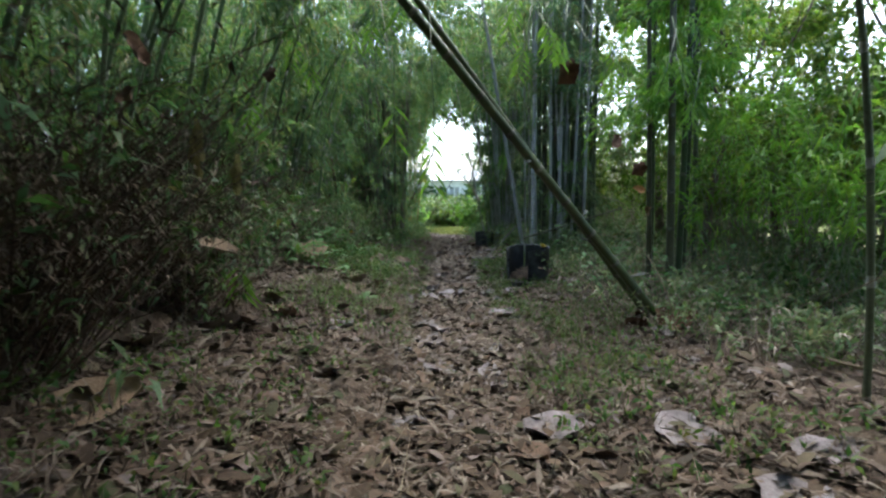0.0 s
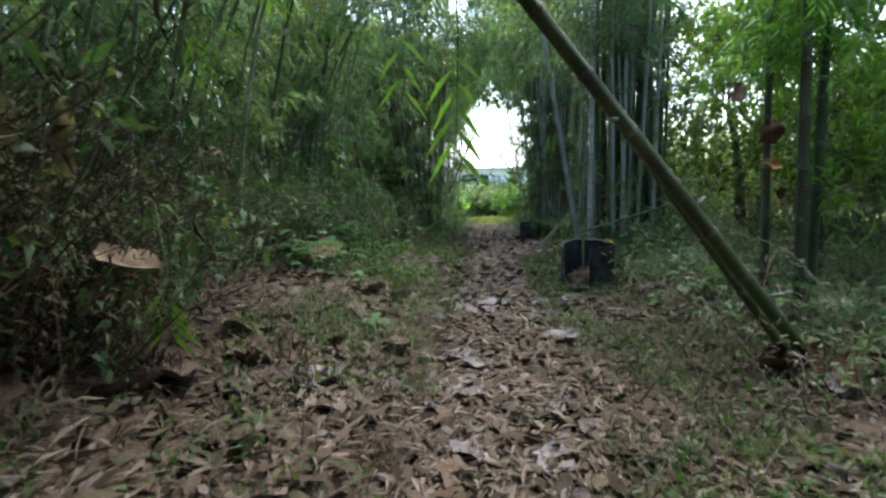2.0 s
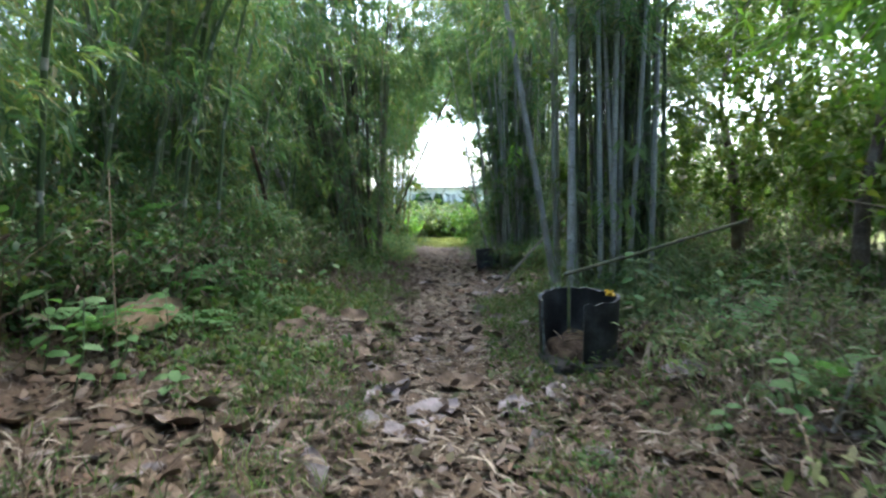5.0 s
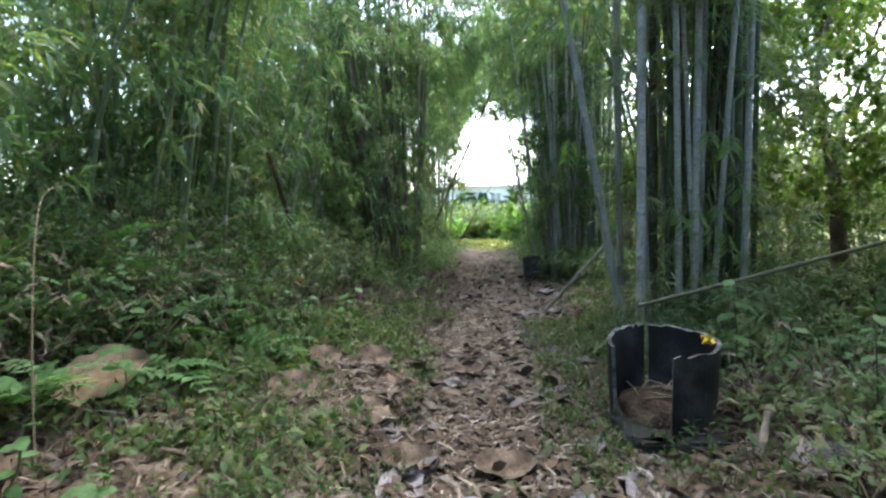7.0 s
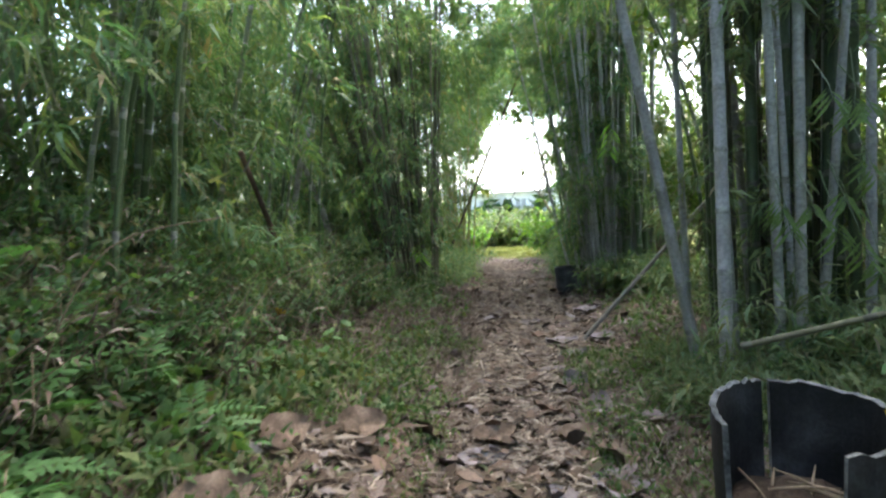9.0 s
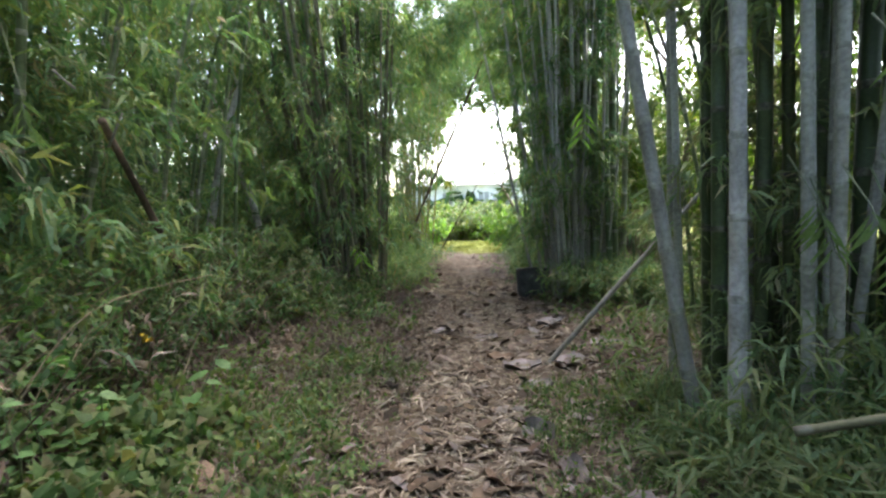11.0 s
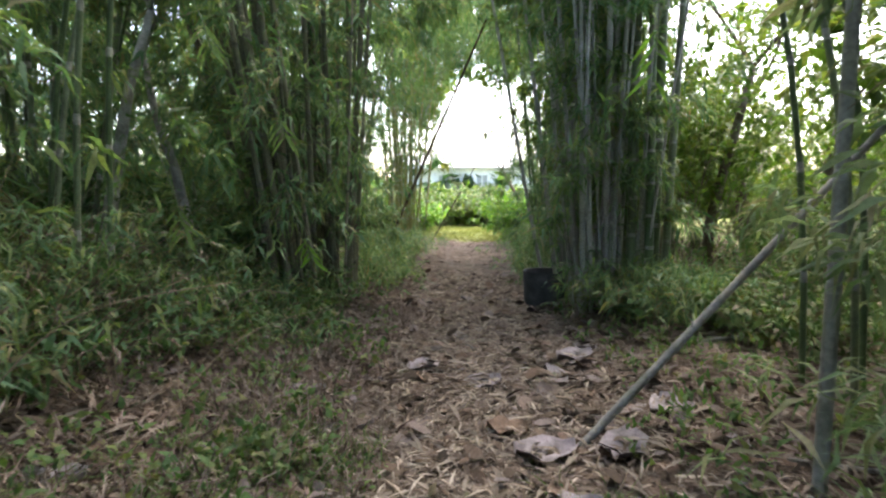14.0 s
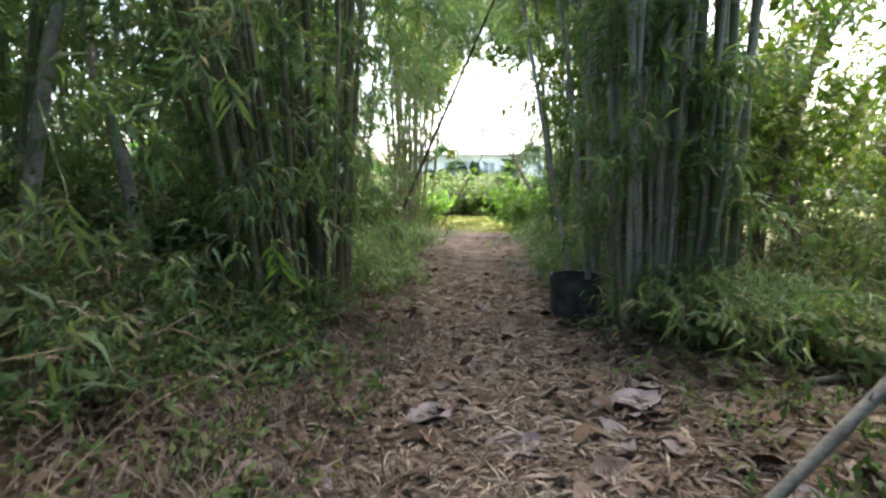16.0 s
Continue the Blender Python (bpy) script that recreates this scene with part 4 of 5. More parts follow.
# ---- hanging sprays and caught leaves ----
def hanging_twig(p, top, count, length, width, label, leaf=YOUNG_LEAF):
    ob = tagged(new("leafy_twig"), label, "twig", group="hanging leafy twigs")
    ob.location = p
    soup = Soup()
    rise = Vector(top) - Vector(p)
    soup.tube([Vector((0, 0, 0)), rise * 0.35 + Vector((0.02, 0.0, 0)), rise], [0.0015, 0.003, 0.005], 5)
    part("stem", soup.mesh("stem", CULM_GREEN), ob)
    for k in range(count):
        a = (k % 2) * math.pi + random.uniform(-0.5, 0.5)
        at = np.array([list(rise * (0.02 + 0.3 * k / count))])
        w = np.array([[math.cos(a) * 0.6, math.sin(a) * 0.5, random.uniform(-0.9, -0.5)]])
        v, f = blades(at, w, np.array([[0.1, -1.0, 0.4]]), length * random.uniform(0.8, 1.15), width, 0.08)
        part("leaf", fast_mesh("leaf", v, f, leaf), ob)
    return ob


hanging_twig((0.248, 4.13, 1.38), (0.22, 4.2, 2.6), 9, 0.17, 0.022, "bright green bamboo twig hanging over the footpath")
hanging_twig((-0.06, 4.9, 1.75), (-0.2, 5.1, 2.9), 5, 0.22, 0.026, "bright green bamboo twig hanging over the footpath")
hanging_twig((-1.15, 4.55, 0.62), (-1.3, 4.7, 1.3), 8, 0.20, 0.026, "bright green bamboo twig sprouting from the bank")
hanging_twig((-0.95, 14.0, 0.9), (-1.3, 14.3, 1.5), 8, 0.20, 0.028, "pale green bamboo twig drooping beside the path")
hanging_twig((-0.7, 14.3, 2.1), (-1.2, 14.8, 2.9), 8, 0.20, 0.028, "pale green bamboo twig drooping beside the path", BAMBOO_LEAF)
hanging_twig((1.55, 12.9, 2.15), (1.7, 13.4, 3.4), 8, 0.24, 0.03, "bright green bamboo twig hanging over the footpath")


def dead_leaf_mesh(seed, long=0.25, wide=0.17, curl=0.05):
    """A broad dry leaf with a wavy margin, a raised midrib and curled edges."""
    rnd = random.Random(seed)
    soup = Soup()
    bend, roll, lobes = rnd.uniform(-0.5, 1.0), rnd.uniform(0.3, 1.0), rnd.uniform(2, 5)
    for i in range(8):
        t = i / 7
        half = wide * 0.5 * (math.sin(math.pi * min(1, t * 0.93 + 0.05)) ** 0.7) * (1 + 0.14 * math.sin(t * 9 * lobes / 3 + seed) + rnd.uniform(-0.12, 0.12)) + 0.004
        for j in range(-2, 3):
            s = j / 2
            z = curl * roll * abs(s) ** 1.6 * (1 if (seed % 4) else -0.4) + curl * bend * (t - 0.5) ** 2 * 3 + 0.012 * math.sin(t * 11 + j * 2 + seed) - (0.008 if j == 0 else 0)
            soup.v.append(((t - 0.5) * long, half * s, z + 0.012))
    for i in range(7):
        for j in range(4):
            soup.f.append((i * 5 + j, i * 5 + 5 + j, i * 5 + 6 + j, i * 5 + 1 + j))
            soup.s.append(0)
    return soup.mesh("dead_leaf", DEAD_LEAF)


LEAVES = [dead_leaf_mesh(s, 0.25, random.uniform(0.14, 0.2), random.uniform(0.015, 0.045)) for s in range(1, 9)]


def dead_leaf(x, y, size=1.0, turn=None, tilt=(0, 0), z=None, mesh=None, label="large dry grey-brown leaf fallen on the litter"):
    ob = tagged(new("dead_leaf", mesh or random.choice(LEAVES)), label, "leaf", group="fallen dry leaves")
    p = on_ground(x, y, 0.012) if z is None else Vector((x, y, z))
    ob.matrix_world = Matrix.Translation(p) @ pose(0, 0, 0, tilt[0], tilt[1], random.uniform(0, 360) if turn is None else turn) @ Matrix.Diagonal((size, size, size, 1))
    return ob


LILAC = [dead_leaf_mesh(s, 0.26, 0.19, 0.025) for s in (21, 22, 23, 25)]
grey_leaf = material("lilac grey dead leaf", [(0.12, 0.10, 0.108), (0.17, 0.15, 0.165), (0.225, 0.20, 0.222)], 0.7, 12.0, spread=0.3, bump=0.5, fine=80)
for me in LILAC:
    me.materials[0] = grey_leaf
# singled-out leaves along the walk
for x, y, s, turn in ((0.30, 4.67, 1.0, 20), (0.66, 4.6, 0.9, 80), (0.95, 3.65, 1.25, 10), (0.15, 5.5, 1.0, 40), (0.05, 6.05, 1.2, 60), (0.95, 6.6, 1.2, 20), (0.25, 7.5, 1.2, 5), (0.9, 7.9, 1.0, 70),
                      (1.05, 8.6, 1.0, 40), (0.2, 9.65, 1.0, 10), (0.95, 9.4, 1.3, 130), (0.9, 12.45, 1.3, 15), (1.35, 12.5, 1.2, 60), (0.95, 11.9, 1.1, 10), (0.55, 13.5, 1.1, 20), (0.05, 13.85, 1.2, 50),
                      (-0.43, 13.0, 0.9, 80), (1.35, 14.0, 1.2, 20), (1.75, 12.9, 1.2, 100), (0.45, 2.75, 1.2, 15), (0.9, 2.65, 1.2, 70), (1.6, 3.5, 1.3, 120), (1.75, 2.9, 1.2, 30), (2.1, 3.2, 1.1, 10), (-0.55, 4.75, 1.2, 30), (0.37, 7.8, 1.25, 25), (1.26, 8.15, 1.2, 80), (-0.03, 8.3, 1.1, 140), (2.2, 8.25, 1.3, 10), (3.0, 8.65, 1.3, 50), (0.0, 8.05, 1.2, 95)):
    dead_leaf(x, y, s * 1.1, turn, (random.uniform(-8, 8), random.uniform(-8, 8)), mesh=random.choice(LILAC), label="large lilac-grey dead leaf lying on the path")
TAN = material("tan dead leaf", [(0.21, 0.145, 0.10), (0.29, 0.215, 0.155)], 0.8, 14.0, spread=0.25, bump=0.5, fine=90)
big = dead_leaf_mesh(11, 0.44, 0.34, 0.07)
big.materials[0] = TAN
dead_leaf(-1.15, 2.95, 1.0, 40, (14, -10), mesh=big, label="very large tan dead leaf lying on the bank")
dead_leaf(-1.62, 8.05, 1.05, 30, (34, -14), 0.6, mesh=big, label="very large tan dead leaf lying on the bank")
dead_leaf(-1.02, 10.75, 0.8, 160, (40, -10), mesh=big, label="curled pinkish dead leaf caught in herbs")
dead_leaf(-0.5, 6.7, 0.75, 100, (60, 20), mesh=big, label="curled brown dead leaf standing on the bank edge")
dead_leaf(-1.35, 4.55, 0.7, 10, (10, 20), z=0.95, mesh=big, label="tan dead leaf caught in the thicket")
warm_leaf = material("warm brown dead leaf", [(0.055, 0.038, 0.028), (0.095, 0.067, 0.05), (0.14, 0.105, 0.082)], 0.8, 14.0, spread=0.35, bump=0.5, fine=80)
WARM = [dead_leaf_mesh(s, 0.26, 0.18, 0.04) for s in (31, 33, 34, 37)]
for me in WARM:
    me.materials[0] = warm_leaf
for x, y, size, turn, tilt in ((-0.47, 9.5, 1.1, 30, 30), (-0.29, 8.6, 1.3, 70, 35), (0.0, 8.3, 1.2, 10, 15), (0.27, 9.95, 1.1, 20, 8), (-0.18, 9.9, 1.2, 120, 40), (-0.8, 9.2, 1.1, 60, 45), (0.98, 9.7, 1.2, 100, 20), (0.55, 8.27, 1.3, 5, 10), (-0.75, 8.5, 1.2, 45, 40), (0.8, 10.0, 1.0, 15, 10)):
    dead_leaf(x, y, size, turn, (tilt, random.uniform(-10, 10)), float(height(x, y)) + 0.02 + 0.09 * math.sin(radians(tilt)), mesh=random.choice(WARM), label="broad brown dead leaf propped on the path edge")
for k in range(34):
    x, y = random.uniform(-1.9, -0.25), random.uniform(3.6, 7.4)
    dead_leaf(x, y, random.uniform(0.6, 1.2), None, (random.uniform(-30, 30), random.uniform(-25, 25)), float(height(x, y)) + random.uniform(0.02, 0.05), random.choice(WARM), "curled brown dead leaf heaped on the bank")
ORANGE = dead_leaf_mesh(9, 0.25, 0.12, 0.05)
ORANGE.materials[0] = material("orange dead leaf", [(0.24, 0.10, 0.035), (0.32, 0.16, 0.06)], 0.7, 12.0, spread=0.25, bump=0.4, fine=80)
BROWN = dead_leaf_mesh(7, 0.25, 0.19, 0.08)
BROWN.materials[0] = material("dark brown dead leaf", [(0.07, 0.035, 0.02), (0.13, 0.07, 0.045)], 0.85, 12.0, spread=0.3, bump=0.4, fine=80)
for x, y, z, s in ((1.95, 5.9, 1.88, 0.7), (2.2, 5.95, 1.62, 0.7), (2.35, 6.0, 1.22, 0.6), (1.3, 5.2, 2.35, 1.0), (-1.15, 3.4, 2.0, 0.7), (-1.25, 3.5, 1.8, 0.6), (-0.8, 4.2, 2.1, 0.5)):
    dead_leaf(x, y, s, None, (random.uniform(50, 100), random.uniform(-40, 40)), z, BROWN, "brown dead leaf caught hanging among twigs")
YL = dead_leaf_mesh(5, 0.13, 0.08, 0.03)
YL.materials[0] = YELLOW_LEAF
for x, y, z in ((-0.78, 10.72, None), (-0.66, 10.8, None), (-0.72, 10.45, None), (-1.62, 10.8, 0.72), (1.80, 8.80, 0.62)):
    dead_leaf(x, y, 1.0, None, (random.uniform(5, 40), random.uniform(-20, 20)), z, YL, "small bright yellow fallen leaf")
for x, y in ((2.3, 5.5), (2.45, 5.35), (2.2, 5.7), (2.55, 5.65), (2.35, 5.25), (2.05, 5.45)):
    dead_leaf(x, y, random.uniform(0.8, 1.2), None, (random.uniform(-50, 50), random.uniform(-50, 50)), float(height(x, y)) + 0.08, BROWN, "brown dead leaf piled at the pole foot")
dead_leaf(1.22, 8.68, 0.8, 50, (20, -25), label="pale lilac dead leaf against the barrel foot")
dead_leaf(2.19, 5.9, 0.6, 20, (70, 10), 1.42, mesh=ORANGE, label="orange dead leaf caught on dry stalks")
for _ in range(225):
    y = random.uniform(1.8, 17.0)
    x = random.gauss(0.45, 1.1)
    if abs(x - 0.35) < 0.5 and random.random() < 0.55 and y > 9:
        continue
    dead_leaf(x, y, random.uniform(0.45, 1.1), None, (random.gauss(0, 14), random.gauss(0, 14)))


# ---- litter, herbs and grass ----
LITTER_LEAF = material("broken dead leaves", [(0.02, 0.014, 0.01), (0.05, 0.033, 0.024), (0.085, 0.056, 0.042), (0.13, 0.09, 0.068), (0.16, 0.135, 0.14), (0.04, 0.026, 0.018)], 0.8, 9.0, "island", 0.35, 0.0)
def scatter(n, x, y, spread):
    return rng.normal(x, spread, n), rng.uniform(*y, n)


def litter(name, label, n, spread, size, width, mat, lift=0.03, x=0.4, y=(0.3, 19.0), pitch=0.16, full=False):
    px, py = scatter(n, x, y, spread)
    at = np.stack([px, py, height(px, py) + rng.uniform(0.004, lift, n)], 1)
    a = rng.uniform(0, 2 * np.pi, n)
    way = np.stack([np.cos(a), np.sin(a), rng.normal(0.05, pitch, n)], 1)
    s = rng.uniform(0.3, 1.0, n) ** 1.5 * 1.6
    ob = new(name, joined(name, [blades(at, way, np.array([0, 0, 1.0]) + rng.normal(0, 0.35, (n, 3)), size * s, width * s, 0.1, full)], mat))
    return tagged(ob, label, "litter", kind="stuff")


# these dark fragments also stand in for shaded gaps in the near litter
litter("leaf_litter", "dark rotting leaf fragments, also shaded gaps between the dry leaves", 15000, 1.5, 0.085, 0.04, BROWN_LEAF, 0.05, y=(0.3, 9.5), pitch=0.3, full=True)
litter("leaf_litter", "dry brown bamboo leaves strewn over the ground", 62000, 1.25, 0.12, 0.014, DRY_STRAW)
litter("leaf_litter", "dry brown bamboo leaves strewn over the ground", 26000, 0.5, 0.10, 0.013, DRY_STRAW, 0.02)
litter("leaf_litter", "broken dead leaves and bark on the ground", 6000, 1.3, 0.075, 0.04, LITTER_LEAF, 0.05, y=(0.3, 9.5), full=True, pitch=0.3)
litter("leaf_litter", "broken dead leaves and bark on the ground", 2600, 1.5, 0.12, 0.07, LITTER_LEAF, 0.05, y=(9.0, 19.0), full=True, pitch=0.3)
litter("leaf_litter", "dry brown bamboo leaves strewn over the ground", 9000, 0.9, 0.14, 0.02, DRY_STRAW, 0.03, x=2.4, y=(9.0, 16.5))
litter("leaf_litter", "tangled dry litter on the bank", 9000, 0.75, 0.13, 0.016, DRY_STRAW, 0.06, x=-1.4, y=(11.0, 15.5), pitch=0.35)
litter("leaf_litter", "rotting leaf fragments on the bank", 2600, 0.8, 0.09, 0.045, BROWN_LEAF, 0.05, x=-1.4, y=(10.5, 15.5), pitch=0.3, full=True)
litter("straw_litter", "pale dry bamboo strips trodden into the path", 10000, 0.7, 0.14, 0.011, PALE_STRAW, 0.03, x=0.5, y=(7.0, 19.0))
litter("leaf_litter", "dry litter under the thickets", 26000, 4.0, 0.16, 0.022, DRY_STRAW, 0.04, y=(0.0, 32.0))
px, py = scatter(2600, 0.4, (0.8, 17.0), 1.5)
a = rng.uniform(0, 2 * np.pi, 2600)
s = rng.uniform(0.08, 0.45, 2600)
p0 = np.stack([px, py, height(px, py) + rng.uniform(0.005, 0.05, 2600)], 1)
ring = np.array([[1, 0, 0], [-0.5, 0.7, 0.5], [-0.5, -0.7, 0.5]]) * 0.0035
p1 = p0 + np.stack([np.cos(a) * s, np.sin(a) * s, rng.normal(0.02, 0.12, 2600) * s], 1)
v = np.concatenate([p0[:, None] + ring, p1[:, None] + ring * 0.5], 1).reshape(-1, 3)
q = np.array([[0, 1, 4, 3], [1, 2, 5, 4], [2, 0, 3, 5]])
tagged(new("twig_litter", fast_mesh("twig_litter", v, (np.arange(2600)[:, None, None] * 6 + q).reshape(-1, 4), DRY_TWIG)), "thin dry twigs scattered over the litter", "twigs", kind="stuff")


def herbs(name, label, spots, leaves, size, width, mat, rise=0.14, fan=0.8, droop=0.1):
    """Low plants: fans of leaves set round each spot at several heights."""
    n = len(spots)
    at = np.repeat(spots, 2, 0) + np.stack([rng.normal(0, 0.05, 2 * n), rng.normal(0, 0.05, 2 * n), rng.uniform(0.01, rise, 2 * n)], 1)
    ob = new(name, joined(name, [sprays(at, np.array([[0, 0, 1.0]]).repeat(2 * n, 0), leaves, size, width, droop, fan, size > 0.1 and n < 900)], mat))
    return tagged(ob, label, "herbs", kind="stuff")


def spots(n, x, y, keep=lambda x, y: True):
    px, py = rng.uniform(*x, n), rng.uniform(*y, n)
    ok = (hills(px * 1.3 + 3, py * 1.3) + rng.normal(0, 0.25, n)) > -0.05
    px, py = px[ok], py[ok]
    return np.stack([px, py, height(px, py)], 1)


herbs("herb_patch", "green leafy herbs covering the bank", spots(1500, (-2.6, -0.25), (7.3, 12.3)), 5, 0.07, 0.032, HERB_LEAF)
herbs("herb_patch", "green leafy herbs covering the bank", spots(420, (-2.0, -0.9), (8.6, 10.6)), 5, 0.10, 0.05, HERB_LEAF, 0.2)
herbs("herb_patch", "sparse green herbs among the leaf litter", spots(500, (-2.0, -0.1), (1.6, 5.5)), 5, 0.05, 0.022, HERB_LEAF, 0.07)
herbs("herb_patch", "sparse green herbs among the leaf litter", spots(800, (1.0, 3.8), (3.0, 10.0)), 5, 0.06, 0.022, HERB_LEAF)
herbs("herb_patch", "sparse green herbs among the leaf litter", spots(900, (1.4, 5.0), (10.0, 18.0)), 5, 0.09, 0.03, HERB_LEAF)
herbs("grass_tuft", "narrow green grass blades beside the path", spots(1400, (-1.3, -0.05), (5.2, 12.5)), 6, 0.11, 0.006, HERB_LEAF, 0.03, 0.6, -0.2)
herbs("grass_tuft", "narrow green grass blades beside the path", spots(1000, (0.85, 2.0), (4.0, 12.0)), 6, 0.11, 0.006, HERB_LEAF, 0.03, 0.6, -0.2)
herbs("grass_tuft", "long drooping grass at the bamboo foot", spots(170, (1.55, 3.0), (9.8, 11.4)), 7, 0.28, 0.012, PALE_SHOOT, 0.08, 0.6, -0.1)
herbs("grass_tuft", "straw-coloured dry grass on the bank", spots(1800, (-1.8, 0.0), (2.0, 16.0)), 6, 0.13, 0.007, DRY_STRAW, 0.03, 0.7, 0.0)
herbs("herb_patch", "low green herbs creeping onto the footpath", spots(850, (-1.0, -0.05), (7.2, 12.2)), 5, 0.045, 0.02, HERB_LEAF, 0.07)
herbs("herb_patch", "low green herbs creeping onto the footpath", spots(800, (0.85, 1.7), (6.5, 12.0)), 5, 0.045, 0.02, HERB_LEAF, 0.06)
herbs("grass_tuft", "straw-coloured dry grass beside the path", spots(900, (0.9, 3.2), (2.5, 10.0)), 6, 0.13, 0.007, DRY_STRAW, 0.04, 0.7, 0.0)
herbs("herb_patch", "small green herbs in the tangled litter", spots(420, (-2.4, -0.35), (11.8, 15.2)), 5, 0.08, 0.04, HERB_LEAF, 0.12)
herbs("grass_tuft", "straw-coloured dry grass on the bank", spots(1200, (-2.6, -0.3), (11.4, 15.4)), 6, 0.16, 0.008, DRY_STRAW, 0.06, 0.7, 0.0)
herbs("grass_tuft", "bright green grass of the clearing", spots(3600, (-5.0, 5.0), (29.5, 38.0)), 6, 0.16, 0.02, MEADOW, 0.05, 0.7, -0.2)


# ---- broad-leaved seedlings and vines ----
def seedling(x, y, tall, leaves, size, label, lean=(0.1, -0.1), z=None, leaf=GREEN_LEAF):
    """A thin stem with stalked, pointed broad leaves set alternately."""
    ob = tagged(new("seedling"), label, "plant", group="broad-leaved seedlings")
    ob.location = on_ground(x, y, -0.02) if z is None else (x, y, z)
    tip = Vector((lean[0] * tall, lean[1] * tall, tall))
    soup = Soup()
    soup.tube([Vector((0, 0, 0)), tip * 0.5 + Vector((0.02, 0.01, 0)), tip], [0.006, 0.005, 0.003], 6)
    part("stem", soup.mesh("stem", CULM_GREEN), ob)
    for k in range(leaves):
        a = k * 2.4 + random.uniform(-0.4, 0.4)
        at = np.array([list(tip * (0.3 + 0.7 * k / max(1, leaves - 1)))])
        w = np.array([[math.cos(a), math.sin(a), random.uniform(-0.5, 0.1)]])
        s = size * random.uniform(0.75, 1.15)
        v, f = blades(at, w, np.array([[0.0, -0.35, 1.0]]), s, s * 0.62, 0.12)
        part("leaf", fast_mesh("leaf", v, f, leaf), ob)
    return ob


HEART = "bright green broad-leaved seedling among the undergrowth"
for x, y, t, n, s, lean in ((-1.95, 10.9, 1.15, 9, 0.13, (0.1, -0.1)), (-2.1, 10.6, 0.75, 7, 0.13, (0.05, -0.2)), (-1.75, 10.3, 0.42, 7, 0.12, (0.1, -0.1)), (-1.5, 9.9, 0.35, 7, 0.12, (0.1, -0.2)), (-1.15, 10.4, 0.28, 6, 0.10, (0.1, 0)),
                            (2.25, 9.35, 0.8, 8, 0.12, (-0.1, -0.1)), (2.45, 9.2, 0.55, 7, 0.13, (0.1, -0.1)), (2.1, 14.75, 0.42, 7, 0.14, (-0.1, -0.2)), (2.65, 14.7, 0.45, 8, 0.14, (0.15, -0.2)), (2.85, 14.55, 0.32, 6, 0.13, (0.1, -0.1)),
                            (-0.45, 5.75, 0.16, 8, 0.15, (0.1, -0.1)), (-1.0, 7.2, 0.22, 7, 0.12, (0.1, 0)), (-1.5, 8.0, 0.4, 8, 0.12, (0.1, 0)), (-1.75, 7.3, 0.5, 8, 0.12, (0.1, 0)), (1.9, 7.2, 0.2, 6, 0.09, (0, 0)), (2.6, 7.0, 0.35, 7, 0.1, (0, 0))):
    seedling(x, y, t, n, s, HEART, lean)
for _ in range(18):
    x, y = random.uniform(-2.5, -1.25), random.uniform(5.8, 11.8)
    seedling(x, y, random.uniform(0.25, 0.75) * (0.5 + 0.4 * abs(x + 0.5)), random.randint(6, 10), random.uniform(0.07, 0.12), "broad-leaved green seedling crowding the bank", (random.uniform(-0.6, 0.8), random.uniform(-0.8, 0.4)), leaf=GREEN_LEAF)
for _ in range(10):
    seedling(random.uniform(2.2, 3.4), random.uniform(6.0, 9.5), random.uniform(0.3, 0.8), 8, random.uniform(0.08, 0.12), "broad-leaved green seedling in the undergrowth", (random.uniform(-0.6, 0.6), random.uniform(-0.6, 0.4)), leaf=GREEN_LEAF)
for _ in range(13):
    x, y, z = random.uniform(2.15, 3.0), random.uniform(9.9, 10.5), random.uniform(0.7, 2.4)
    hanging_twig((x, y, z), (x + random.uniform(-0.1, 0.2), y + 0.35, z + random.uniform(0.3, 0.6)), random.randint(7, 10), 0.19, 0.022, "grey-green bamboo twig hanging beside the culms", BAMBOO_LEAF)
for x, y, z in ((-1.0, 13.6, 1.9), (-1.2, 12.9, 2.4), (-0.9, 14.6, 1.5), (-1.5, 13.0, 1.2), (-1.6, 11.8, 2.2), (-1.9, 10.4, 2.0), (-1.3, 14.9, 2.7), (-1.7, 8.9, 1.9), (-2.0, 7.4, 2.1), (-1.8, 6.2, 1.9)):
    hanging_twig((x, y, z), (x - 0.4, y + 0.3, z + 0.7), 9, 0.2, 0.024, "grey-green bamboo twig drooping from the thicket", BAMBOO_LEAF)


def dry_vine(points, r, label):
    """A thin bare vine through some points."""
    ob = tagged(new("dry_vine"), label, "vine", group="dry vines")
    base = Vector(points[0])
    ob.location = base
    pts = [Vector(p) - base for p in points]
    fine = []
    for i in range(len(pts) - 1):
        p0, p1, p2, p3 = pts[max(i - 1, 0)], pts[i], pts[i + 1], pts[min(i + 2, len(pts) - 1)]
        for k in range(5):
            t = k / 5
            fine.append(0.5 * ((2 * p1) + (p2 - p0) * t + (2 * p0 - 5 * p1 + 4 * p2 - p3) * t * t + (3 * p1 - p0 - 3 * p2 + p3) * t ** 3))
    fine.append(pts[-1])
    soup = Soup()
    soup.tube(fine, [r * (1 - 0.4 * k / len(fine)) for k in range(len(fine))], 6)
    part("vine_stem", soup.mesh("vine_stem", DRY_TWIG), ob)


